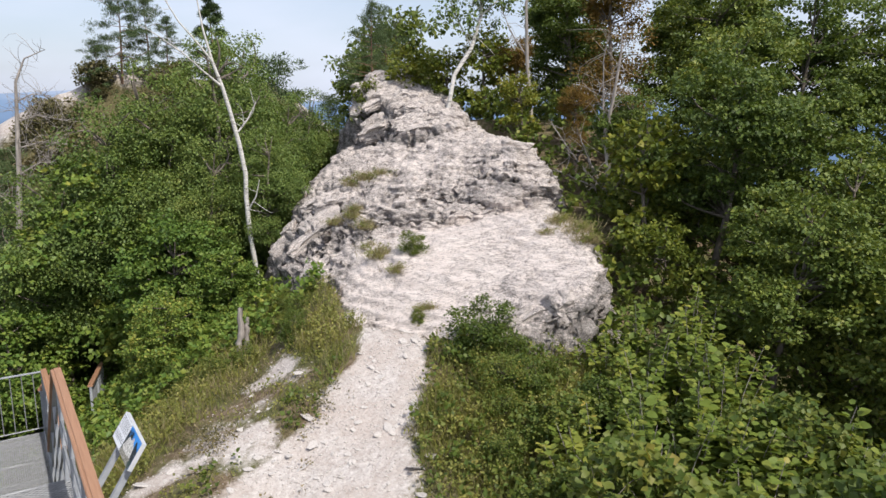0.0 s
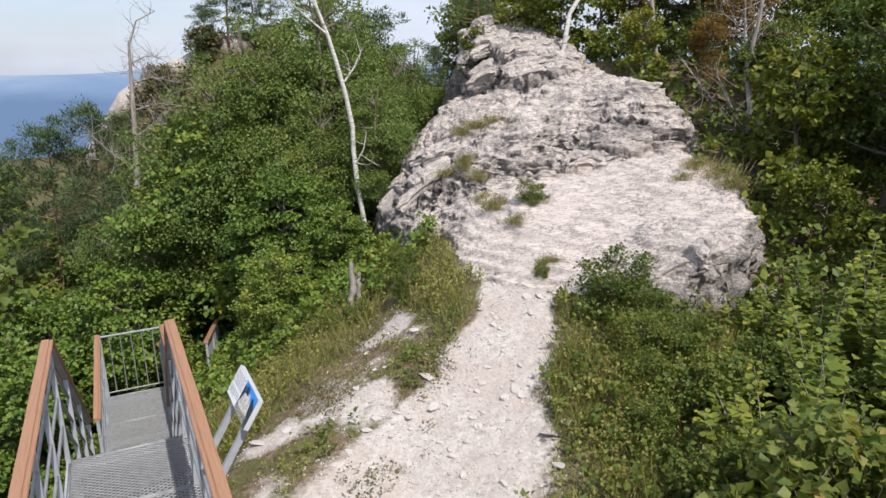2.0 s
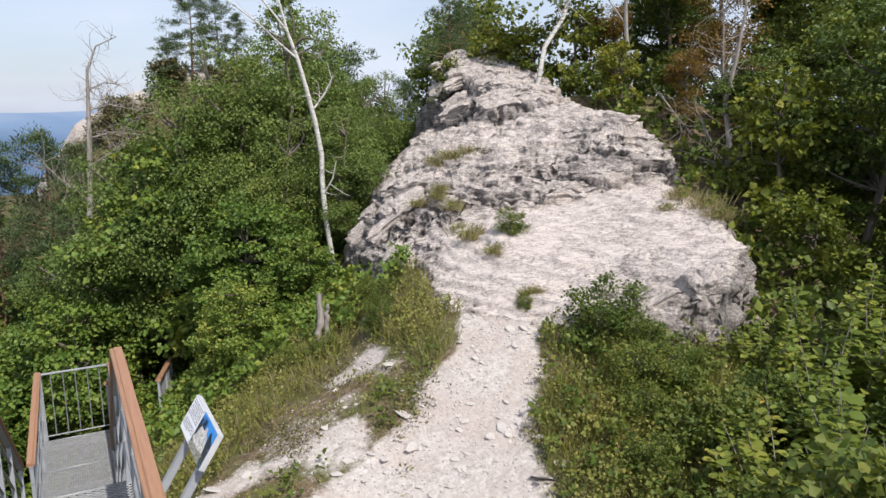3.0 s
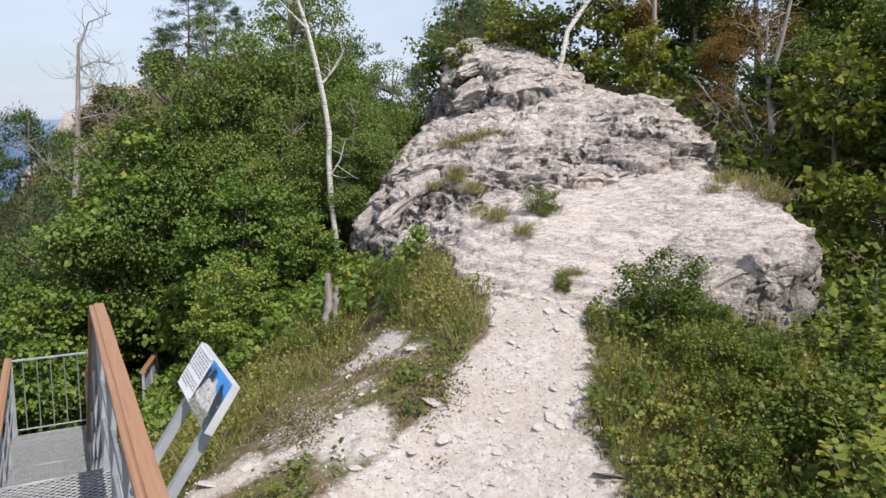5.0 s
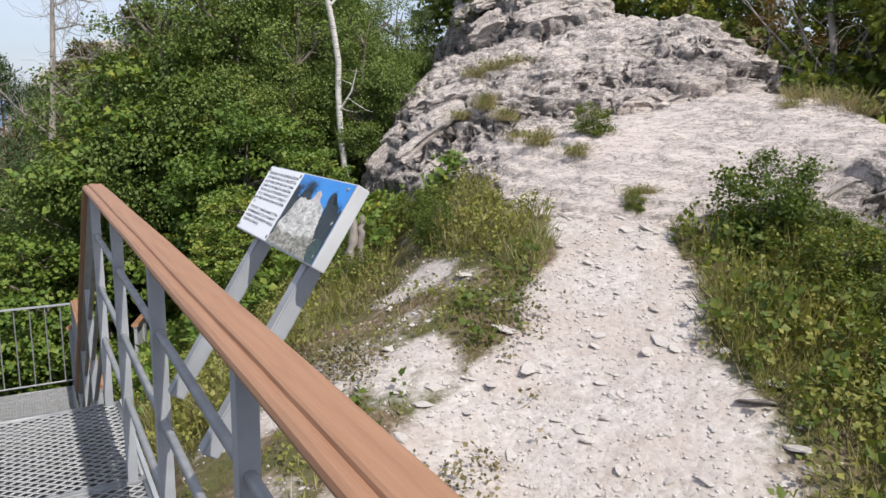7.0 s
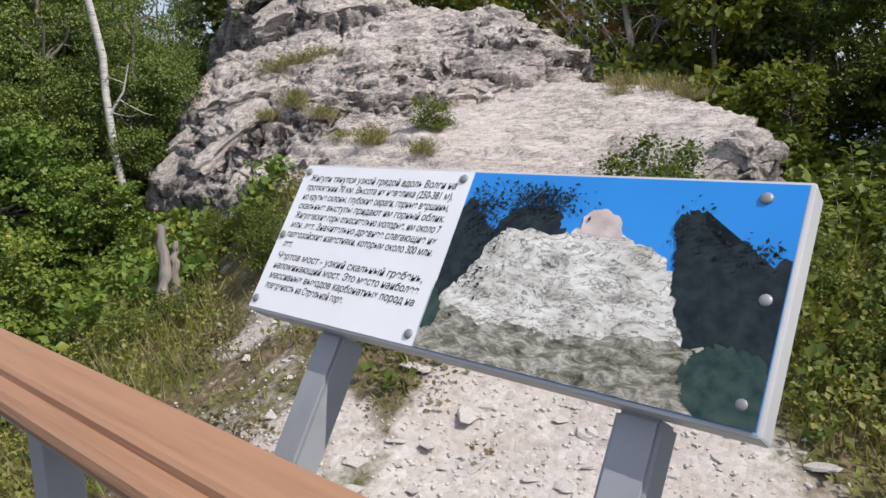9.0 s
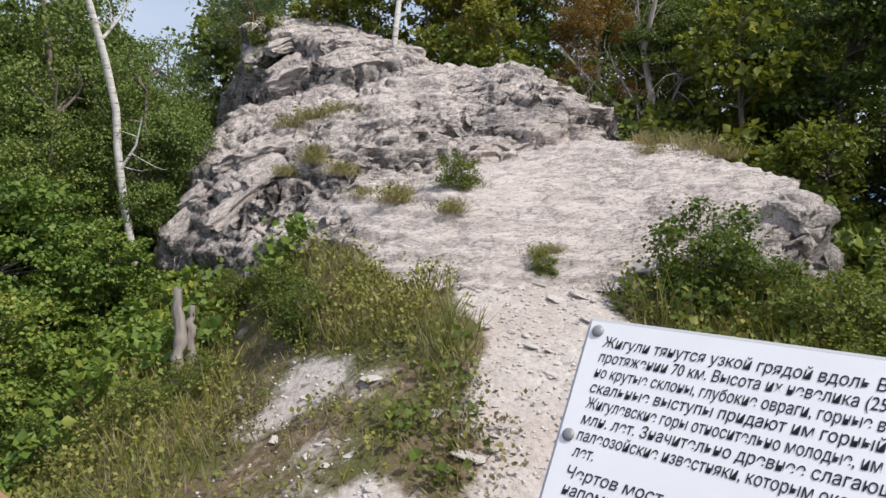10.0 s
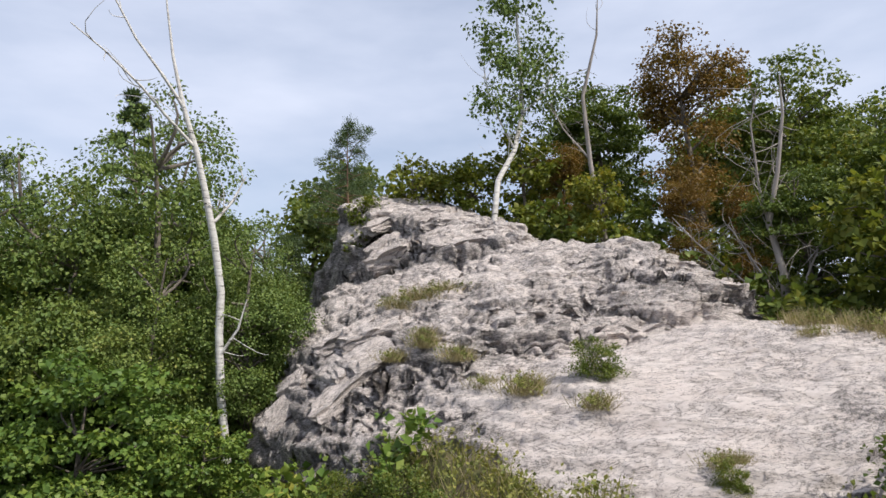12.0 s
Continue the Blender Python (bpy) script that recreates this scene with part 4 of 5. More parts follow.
        co[:, 0] = (co[:, 0] - co[:, 0].min()) / max(1e-6, np.ptp(co[:, 0])) * 0.253 * k + 0.020
        co[:, 1] += y
        co[:, 2] = 0.0011
        me.vertices.foreach_set("co", co.ravel())
        me.materials.clear()
        me.materials.append(ink)
        me.update()
        part("text_line", me, thing, "black printed line of text")
    for x, y in ((0.012, -0.013), (S - 0.013, -0.013), (0.012, -0.107), (0.012, -H + 0.016), (S - 0.012, -H + 0.016), (W - 0.035, -0.018), (W - 0.018, -0.107), (W - 0.018, -H + 0.022)):
        bm = bmesh.new()
        bmesh.ops.create_uvsphere(bm, u_segments=10, v_segments=6, radius=0.0058)
        bmesh.ops.scale(bm, vec=(1, 1, 0.45), verts=bm.verts)
        bmesh.ops.translate(bm, vec=(x, y, 0.001), verts=bm.verts)
        part("bolt", bm_mesh("bolt", bm, ZINC, True), thing, "domed zinc bolt")
    inv = frame_m.inverted()
    for y in (0.905, 0.512):
        a, b = inv @ Vector((0.545, y, 1.225)), inv @ Vector((0.285, y, 0.81))
        d = (frame_m.to_3x3().inverted() @ Vector((0.26, 0, 0.415))).normalized()
        bm = bmesh.new()
        bmesh.ops.create_cube(bm, size=1)
        bmesh.ops.scale(bm, vec=(0.043, 0.043, (a - b).length), verts=bm.verts)
        bmesh.ops.bevel(bm, geom=bm.edges[:], offset=0.004, segments=2, affect="EDGES")
        sx = Vector((1, 0, 0))
        rot = Matrix((sx, d.cross(sx), d)).transposed().to_4x4()
        bmesh.ops.transform(bm, matrix=Matrix.Translation((a + b) / 2) @ rot, verts=bm.verts)
        part("leg", bm_mesh("leg", bm, STEEL), thing, "square grey steel tube")


board()


# ---- plants ----
def unit(a):
    return a / (np.linalg.norm(a, axis=-1, keepdims=True) + 1e-9)


def leaf_arrays(P, D, N, L, W):
    """Leaves as creased kites: base points P, directions D, normals N, lengths L, half widths W."""
    D = unit(D)
    S = unit(np.cross(D, N))
    N = np.cross(S, D)
    mid = P + D * (L * 0.42)[:, None]
    up = N * (W * 0.35)[:, None]
    v = np.stack([P, mid + S * W[:, None] + up, P + D * L[:, None], mid - S * W[:, None] + up], 1).reshape(-1, 3)
    i = np.arange(len(P))[:, None] * 4
    f = np.concatenate([i + np.array([[0, 1, 2]]), i + np.array([[0, 2, 3]])], 0)
    return v, f


def foliage(name, rng, centres, radii, per, length, width, mat, droop=0.3, flat=0.6):
    """Clumps of leaves round the given centres."""
    n = len(centres) * per
    C, R = np.repeat(centres, per, 0), np.repeat(radii, per)
    off = unit(rng.normal(size=(n, 3))) * (rng.random(n) ** 0.5)[:, None]
    off[:, 2] *= flat
    P = C + off * R[:, None]
    D = unit(off + rng.normal(size=(n, 3)) * 0.6 + np.array([0, 0, -droop]))
    N = unit(np.array([0, 0, 1.0]) + rng.normal(size=(n, 3)) * 0.55 + off * 0.5)
    L = length * (0.6 + 0.8 * rng.random(n))
    v, f = leaf_arrays(P, D, N, L, L * width * (0.8 + 0.4 * rng.random(n)))
    return mesh_of(name, v, f, [mat])


def crown_points(rng, count, lobes):
    """Clump centres on the outer shell of several lobes (x, y, z, rx, rz)."""
    out = []
    w = np.array([rx * rx + rx * rz for *_, rx, rz in lobes])
    pick = rng.choice(len(lobes), count, p=w / w.sum())
    for k in pick:
        x, y, z, rx, rz = lobes[k]
        d = unit(rng.normal(size=3))
        s = 0.45 + 0.6 * rng.random() ** 0.6
        out.append((x + d[0] * rx * s, y + d[1] * rx * s, z + d[2] * rz * s))
    return np.array(out)


def limb(rng, a, b, r0, r1, bend=0.12, n=6):
    a, b = np.asarray(a, float), np.asarray(b, float)
    s = np.linspace(0, 1, n)[:, None]
    p = a + (b - a) * s
    sag = np.sin(s * np.pi) * rng.normal(size=3) * bend * np.linalg.norm(b - a)
    return p + sag, r0 + (r1 - r0) * s[:, 0]


def broadleaf(name, label, seed, height, spread, leaf, width, mat, bark, clumps=110, per=60, low=0.12, clump_r=0.30, droop=0.3, stems=1, category="tree", trunk_r=None, group="", flat=0.6):
    """A broadleaf tree or shrub on its foot at the origin."""
    rng = np.random.default_rng(seed)
    thing = tagged(new(name), label, category, group)
    r = trunk_r or height * 0.014 + 0.01
    lobes = [(0, 0, height * 0.62, spread * 0.75, height * 0.36)]
    for k in range(7):
        a = k * 2.4 + rng.random()
        h = height * (low + (0.86 - low) * rng.random())
        rr = spread * (0.28 + 0.30 * rng.random())
        d = spread * 0.62 * math.sqrt(max(0.1, 1 - ((h / height - 0.45) / 0.6) ** 2))
        lobes.append((math.cos(a) * d, math.sin(a) * d, h, rr, rr * 0.85))
    C = crown_points(rng, clumps, lobes)
    C[:, 2] = np.clip(C[:, 2], height * low * 0.6, height)
    lines = []
    tops = []
    for s in range(stems):
        lean = rng.normal(size=2) * height * (0.03 if stems == 1 else 0.16)
        base = rng.normal(size=2) * (0.0 if stems == 1 else spread * 0.18)
        t = np.linspace(0, 1, 9)
        p = np.stack([base[0] + lean[0] * t + 0.03 * height * np.sin(t * 5 + seed), base[1] + lean[1] * t + 0.03 * height * np.cos(t * 4 + seed), -0.15 + (height * 0.9 + 0.15) * t], 1)
        lines.append((p, r * (1.15 - t) / (1 if stems == 1 else 1.6)))
        tops.append(p)
    part("trunk", tubes("trunk", lines, bark, 8), thing, "thin stems" if stems > 1 else "")
    twigs = []
    for c in C[: min(len(C), 46)]:
        p = tops[int(rng.integers(stems))]
        i = int(np.clip(np.searchsorted(p[:, 2], c[2] - 0.15 * height), 1, 7))
        twigs.append(limb(rng, p[i], c, r * 0.38, r * 0.08))
    tagged(part("branchwork", tubes("branchwork", twigs, bark, 5), thing), kind="stuff")
    R = clump_r * (0.6 + 0.8 * rng.random(len(C)))
    part("crown", foliage("crown", rng, C, R, per, leaf, width, mat, droop, flat), thing)
    return thing


def pine(name, label, seed, height, spread, bare=0.35, whorls=9, per=95, group=""):
    """A pine with uneven boughs that carry tufts of needles on their outer half."""
    rng = np.random.default_rng(seed)
    thing = tagged(new(name), label, "tree", group)
    t = np.linspace(0, 1, 12)
    wav = 0.012 * height
    P = np.stack([wav * np.sin(t * 5 + seed), wav * np.cos(t * 4 + seed), -0.2 + (height + 0.2) * t], 1)
    part("trunk", tubes("trunk", [(P, (0.014 * height) * (1.06 - t))], PINE_BARK, 8), thing)
    lines, tips, rad = [], [], []
    for w in range(whorls * 4):
        h = bare + (1 - bare) * ((w + rng.random()) / (whorls * 4)) ** 0.9
        k = (1 - h) / (1 - bare)
        reach = spread * (0.16 + 0.95 * math.sin(min(1.0, k * 1.1 + 0.04) * math.pi * 0.6)) * (0.45 + 0.75 * rng.random())
        a = w * 2.4 + rng.random() * 1.2
        z = h * height
        base = (np.interp(h, t, P[:, 0]), np.interp(h, t, P[:, 1]), z)
        b = np.array([base[0] + math.cos(a) * reach, base[1] + math.sin(a) * reach, z + reach * (0.42 - 0.55 * k + 0.2 * rng.normal())])
        q, rr = limb(rng, base, b, 0.006 * height * (1.2 - h), 0.004, 0.09)
        lines.append((q, rr))
        for m in (0.55, 0.75, 0.9, 1.0):
            tips.append(q[0] + (q[-1] - q[0]) * m + rng.normal(size=3) * 0.07 * spread * m)
            rad.append(spread * (0.09 + 0.09 * rng.random()))
    tips.append(P[-1])
    rad.append(0.1 * spread)
    tagged(part("branchwork", tubes("branchwork", lines, PINE_BARK, 5), thing), kind="stuff")
    part("crown", foliage("crown", rng, np.array(tips), np.array(rad) * 1.3, per, 0.13, 0.10, L_NEEDLE, -0.5, 0.6), thing)
    return thing


def shoot_thicket(name, label, seed, height, spread, mat, stems=15, leaf=0.105):
    """Upright young shoots with pairs of broad rounded leaves, densest at their tips."""
    rng = np.random.default_rng(seed)
    thing = tagged(new(name), label, "shrub")
    lines, P, D, N, L = [], [], [], [], []
    for k in range(stems):
        a = rng.random() * 6.28
        r = spread * math.sqrt(rng.random())
        tall = height * (0.62 + 0.5 * rng.random()) * (1 - 0.25 * r / spread)
        foot = np.array([math.cos(a) * r * 0.55, math.sin(a) * r * 0.55, -0.15])
        tip = np.array([math.cos(a) * r * 1.1 + rng.normal() * 0.08, math.sin(a) * r * 1.1 + rng.normal() * 0.08, tall])
        q, rr = limb(rng, foot, tip, 0.010, 0.003, 0.05, 9)
        lines.append((q, rr))
        turn = rng.random() * 3
        for i in range(26):
            s = 0.16 + 0.84 * (i / 25) ** 0.85
            c = np.array([np.interp(s, np.linspace(0, 1, 9), q[:, j]) for j in range(3)])
            turn += 1.57 + rng.normal() * 0.3
            size = leaf * (0.65 + 0.6 * rng.random()) * (1.0 if s < 0.93 else 0.6)
            for side in (0.0, 3.14):
                d = np.array([math.cos(turn + side), math.sin(turn + side), 0.25 * s + 0.25 * rng.normal()])
                P.append(c + d * (0.03 + 0.17 * (1 - s) * rng.random()))
                D.append(d)
                N.append(np.array([0, 0, 1.0]) + rng.normal(size=3) * 0.35)
                L.append(size)
    for line in lines:
        part("stem", tubes("stem", [line], DEAD, 5), thing, "thin pale upright stem")
    P, D, N, L = np.array(P), unit(np.array(D)), unit(np.array(N)), np.array(L)
    S = unit(np.cross(D, N))
    U = np.cross(S, D)
    ring = [(0.0, 0.0, 0.0), (0.18, 0.40, 0.06), (0.52, 0.46, 0.10), (0.84, 0.26, 0.03), (1.0, 0.0, -0.08), (0.84, -0.26, 0.03), (0.52, -0.46, 0.10), (0.18, -0.40, 0.06)]
    v = np.stack([P + (D * x + S * y + U * z) * L[:, None] for x, y, z in ring], 1).reshape(-1, 3)
    q = np.array([(0, 1, 2), (0, 2, 4), (2, 3, 4), (0, 4, 6), (4, 5, 6), (0, 6, 7)])
    f = (q[None] + np.arange(len(P))[:, None, None] * 8).reshape(-1, 3)
    part("crown", mesh_of("crown", v, f, [mat]), thing, "broad rounded green leaves")
    return thing


def bare_tree(name, label, seed, points, radii, mat, boughs, fine=60, reach=0.5, category="tree"):
    """A leafless tree: a bent trunk, boughs (lists of points) and fine twigs on them."""
    rng = np.random.default_rng(seed)
    thing = tagged(new(name), label, category)
    part("trunk", tubes("trunk", [(np.array(points), np.array(radii))], mat, 9), thing)
    lines = []
    for b in boughs:
        b = np.array(b, float)
        r = np.linspace(0.022, 0.006, len(b))
        lines.append((b, r))
    for line in lines:
        part("bough", tubes("bough", [line], mat, 6), thing)
    tw = []
    src = [np.array(points, float)[len(points) // 3:]] + [l for l, _ in lines]
    for _ in range(fine):
        p = src[int(rng.integers(len(src)))]
        i = int(rng.integers(len(p) - 1))
        a = p[i] + (p[i + 1] - p[i]) * rng.random()
        d = unit(rng.normal(size=3) + np.array([0, 0, 0.5]))
        tw.append(limb(rng, a, a + d * reach * (0.3 + rng.random()), 0.007, 0.002, 0.15, 5))
    tagged(part("twigwork", tubes("twigwork", tw, mat, 4), thing), kind="stuff")
    return thing


def stand(thing, x, y, scale=1.0, turn=0.0, sink=0.05, z=None):
    m = pose(x, y, (float(ground_h(x, y)) if z is None else z) - sink, 0, 0, turn)
    thing.matrix_basis = m @ Matrix.Scale(scale, 4)
    return thing


def another(thing, x, y, scale=1.0, turn=0.0, sink=0.05, z=None):
    c = copy_thing(thing, Matrix.Identity(4))
    return stand(c, x, y, scale, turn, sink, z)


# trees on the slope beyond the stairs
maple = broadleaf("maple_tree", "bushy yellow-green maple on the slope beside the stairs", 11, 4.6, 1.9, 0.098, 0.45, L_MAPLE, BARK, 175, 110, 0.05, 0.38, flat=0.36)
stand(maple, 2.7, 12.9, 1.22, 20)
for x, y, s, a in ((3.0, 9.6, 0.66, 140), (0.1, 12.2, 0.8, 250), (-2.4, 10.6, 0.9, 80), (3.6, 8.6, 0.36, 10), (-1.6, 14.5, 1.0, 190), (2.2, 7.6, 0.4, 75), (3.3, 11.4, 0.8, 310), (0.2, 13.8, 0.9, 30), (-3.6, 13.2, 1.1, 100), (-5.5, 15.5, 1.2, 220)):
    another(maple, x, y, s, a)
aspen = broadleaf("young_birch", "tall leafy young birch with small green leaves", 23, 6.6, 1.55, 0.056, 0.42, L_BIRCH, BARK, 270, 140, 0.05, 0.34, 0.8, flat=0.7)
stand(aspen, 4.6, 11.6, 0.98, 0)
for x, y, s, a in ((3.3, 12.3, 0.92, 120), (2.0, 14.2, 0.95, 200), (5.5, 12.9, 0.8, 300), (3.9, 10.4, 0.62, 60), (4.9, 10.1, 0.55, 170), (6.4, 14.5, 0.8, 45), (0.7, 15.6, 0.9, 260), (1.1, 13.2, 0.95, 95), (2.7, 13.6, 0.95, 15), (1.6, 16.2, 0.95, 320), (-0.2, 14.0, 0.8, 130), (3.4, 15.6, 0.95, 75), (5.0, 16.5, 0.95, 210), (2.3, 12.6, 1.04, 240), (3.6, 13.6, 1.1, 330), (5.2, 13.4, 1.05, 100), (6.2, 16.0, 1.0, 10), (6.6, 13.2, 0.68, 60), (7.4, 14.0, 0.72, 150), (5.9, 11.8, 0.52, 270)):
    another(aspen, x, y, s, a)

# the wooded slope farther off
far_tree = broadleaf("slope_tree", "green broadleaf tree on the wooded slope below", 27, 7.0, 2.2, 0.20, 0.42, L_DARK, BARK, 150, 34, 0.05, 0.5, group="trees on the lower slope")
stand(far_tree, -4.0, 18.0, 1.0, 50)
rng = np.random.default_rng(28)
for k in range(34):
    x, y = -3.0 - 11.0 * rng.random(), 9.5 + 20.0 * rng.random()
    another(far_tree, x, y, 0.75 + 0.5 * rng.random(), 360 * rng.random(), 0.3)
for x, y, s, a in ((-1.0, 19.5, 0.8, 150), (-1.5, 21.0, 0.7, 90), (2.2, 19.0, 0.62, 200), (4.2, 19.5, 0.6, 20), (5.6, 20.5, 0.6, 120), (6.8, 18.2, 0.62, 250), (8.0, 19.5, 0.62, 10), (9.5, 18.0, 0.68, 70), (11.0, 17.0, 0.70, 310), (12.5, 18.0, 0.85, 190), (7.0, 20.0, 0.7, 130)):
    another(far_tree, x, y, s, a)
scrub = broadleaf("hill_scrub", "low brownish scrub on the chalk hill", 29, 1.5, 1.1, 0.15, 0.36, L_BRUSH, BARK, 60, 26, 0.05, 0.32, 0.1, 4, "shrub", 0.02, "scrub on the chalk hill")
stand(scrub, 2.4, 25.0, 1.0, 0)
for x, y, s, a in ((6.9, 11.9, 0.6, 40), (7.2, 12.5, 0.65, 120), (6.5, 11.3, 0.5, 210), (7.6, 13.2, 0.7, 300)):
    another(scrub, x, y, s, a)
for k in range(70):
    x, y = 0.4 + 9.0 * rng.random(), 20.0 + 8.2 * rng.random()
    another(scrub, x, y, 0.3 + 0.5 * rng.random() ** 1.5, 360 * rng.random())

# the leaning white birch
BX = [(4.55, 9.6, -0.35), (4.49, 9.6, 0.5), (4.40, 9.6, 1.2), (4.36, 9.6, 1.9), (4.37, 9.6, 2.4), (4.27, 9.6, 3.0), (4.13, 9.6, 3.6), (3.99, 9.6, 4.12), (3.82, 9.6, 4.6), (3.68, 9.62, 5.2), (3.60, 9.65, 5.8), (3.55, 9.7, 6.4)]
bare_tree("white_birch", "leaning white birch trunk with a bare forked top", 5, BX, (0.054, 0.052, 0.050, 0.048, 0.047, 0.045, 0.041, 0.036, 0.028, 0.018, 0.011, 0.005), BIRCH,
          [((3.99, 9.6, 4.12), (3.62, 9.58, 4.42), (3.30, 9.55, 4.70), (2.85, 9.5, 5.0), (2.5, 9.5, 5.2)), ((3.82, 9.6, 4.6), (3.55, 9.62, 4.95), (3.25, 9.65, 5.3), (3.0, 9.7, 5.75), (2.85, 9.7, 6.2)), ((4.22, 9.6, 3.2), (4.45, 9.55, 3.5), (4.62, 9.5, 3.85)), ((4.35, 9.6, 1.6), (4.5, 9.4, 1.95), (4.55, 9.3, 2.3))], 26, 0.5)

# dead grey tree and its fallen brushwood
dead = bare_tree("dead_tree", "grey leafless dead tree with broken side branches", 8, [(0.4, 17.2, -3.2), (0.46, 17.2, -1.0), (0.57, 17.2, 0.5), (0.71, 17.2, 2.05), (0.79, 17.2, 3.3), (0.85, 17.2, 4.3), (1.1, 17.2, 4.9), (1.6, 17.2, 5.15)], (0.10, 0.09, 0.08, 0.066, 0.052, 0.036, 0.02, 0.008), DEAD,
                 [((0.79, 17.2, 3.3), (1.3, 17.1, 3.45), (1.9, 17.0, 3.3)), ((0.75, 17.2, 2.6), (1.3, 17.2, 2.75), (1.9, 17.1, 2.7)), ((0.6, 17.2, 1.0), (0.0, 17.0, 1.6), (-0.5, 16.9, 2.2)), ((0.7, 17.2, 1.9), (1.2, 17.2, 2.2), (1.6, 17.2, 2.2)), ((0.82, 17.2, 3.8), (1.2, 17.2, 4.0), (1.6, 17.1, 3.95))], 260, 0.8)
rng = np.random.default_rng(3)
for bx, by, r in ((-0.6, 16.6, 1.5), (1.6, 17.6, 1.6), (0.4, 18.2, 1.7)):
    z0 = float(ground_h(bx, by))
    lines = []
    for _ in range(150):
        a = np.array([bx + rng.normal() * 0.5, by + rng.normal() * 0.5, z0 - 0.1])
        b = a + np.array([rng.normal() * r * 0.7, rng.normal() * r * 0.7, 0.8 + 2.4 * rng.random()])
        lines.append(limb(rng, a, b, 0.022, 0.004, 0.15))
    tagged(new("dead_brushwood", tubes("dead_brushwood", lines, DEAD, 4)), "tangle of grey dry branches under the dead tree", "brushwood", "dead brushwood")

# pines
def topped(thing, height, x, y, top, turn=0.0):
    """A copy scaled so that its tip reaches the given height."""
    return another(thing, x, y, (top - float(ground_h(x, y))) / height, turn)


p1 = pine("pine_tree", "open-crowned pine with dark green needles", 31, 9.0, 1.8, 0.42)
stand(p1, 9.4, 13.6, 0.46, 220)
for x, y, top, a in ((8.3, 14.3, 4.0, 160), (10.9, 15.5, 6.2, 300), (7.0, 20.0, 5.0, 40), (-0.4, 18.6, 2.6, 80), (-1.7, 19.5, 2.0, 130), (-3.4, 20.0, 1.4, 200)):
    topped(p1, 9.0, x, y, top, a)
slim = pine("slim_pine", "slender pine with a small tuft of needles at its tip", 33, 9.0, 0.6, 0.70, 5)
slim.matrix_basis = pose(5.35, 14.9, float(ground_h(5.35, 14.9)) - 0.05, 0, 0, 100) @ Matrix.Scale((6.45 - float(ground_h(5.35, 14.9))) / 9.0, 4)
p2 = pine("young_pine", "bushy young pine with needles almost to the ground", 37, 5.0, 1.5, 0.10, 10, 80)
stand(p2, 5.2, 27.8, 0.8, 40)
for x, y, top, a in ((6.3, 28.2, 8.2, 290), (7.2, 28.6, 7.4, 75), (4.2, 27.6, 6.2, 20), (0.6, 23.0, 2.2, 10), (8.6, 20.5, 5.2, 140)):
    topped(p2, 5.0, x, y, top, a)

# the wood on the far side of the ridge
lime = broadleaf("lime_tree", "dense dark green broadleaf tree at the wood's edge", 41, 7.4, 2.3, 0.110, 0.42, L_WOOD, BARK, 270, 72, 0.06, 0.46, flat=0.32)
stand(lime, 12.8, 4.2, 0.66, 0)
# copies with negative y stand unseen, added to cast shade into the wood
for x, y, s, a in ((14.6, 6.4, 0.70, 280), (13.2, 9.8, 0.62, 130), (15.6, 4.4, 0.75, 330), (14.4, 11.4, 0.62, 200), (17.0, 8.4, 0.85, 115), (9.0, 0.6, 0.5, 240), (10.4, 2.8, 0.6, 190), (13.6, 2.9, 0.62, 33), (16.8, 2.2, 0.9, 260), (18.5, 4.4, 0.85, 250), (11.6, 1.0, 0.62, 75), (14.4, 0.6, 0.8, 310), (12.4, -1.2, 0.85, 140), (9.6, -1.4, 0.6, 20), (15.4, -2.6, 1.0, 220), (19.5, 0.5, 1.0, 90), (10.6, 4.9, 0.36, 65)):
    another(lime, x, y, s, a)
rust = broadleaf("rusty_tree", "broadleaf tree turning rusty brown at the top", 47, 6.2, 1.4, 0.075, 0.42, L_RUST, BARK, 190, 70, 0.15, 0.36)
stand(rust, 12.2, 7.2, 0.74, 30)
for x, y, s, a in ((11.0, 9.2, 0.36, 200), (10.6, 6.6, 0.30, 90), (11.6, 6.0, 0.35, 10)):
    another(rust, x, y, s, a)
ypl = broadleaf("maple_sapling", "yellow-green maple sapling beside the rock", 53, 2.6, 0.80, 0.10, 0.45, L_GOLD, BARK, 64, 46, 0.12, 0.24)
stand(ypl, 9.5, 3.6, 1.0, 0)
for x, y, s, a in ((10.0, 7.8, 0.6, 90), (9.6, 10.2, 0.7, 200), (10.4, 9.6, 0.9, 20), (8.6, 2.5, 0.6, 140), (9.1, 11.2, 0.8, 300), (8.2, 11.4, 0.6, 60)):
    another(ypl, x, y, s, a)

B2 = [(9.0, 9.2, 3.0), (9.08, 9.25, 3.77), (9.27, 9.3, 4.5), (9.75, 9.3, 5.13), (10.0, 9.3, 5.86), (9.99, 9.3, 6.7), (9.92, 9.3, 7.6), (9.9, 9.3, 8.6)]
b2 = bare_tree("crooked_birch", "crooked white birch with hanging leafy twigs", 61, B2, (0.055, 0.052, 0.049, 0.044, 0.04, 0.032, 0.022, 0.008), BIRCH, [((9.75, 9.3, 5.13), (9.5, 9.4, 5.6), (9.3, 9.5, 6.1), (9.2, 9.5, 6.6)), ((10.0, 9.3, 5.86), (10.5, 9.2, 6.3), (10.8, 9.1, 6.9))], 40, 0.6)
rng = np.random.default_rng(62)
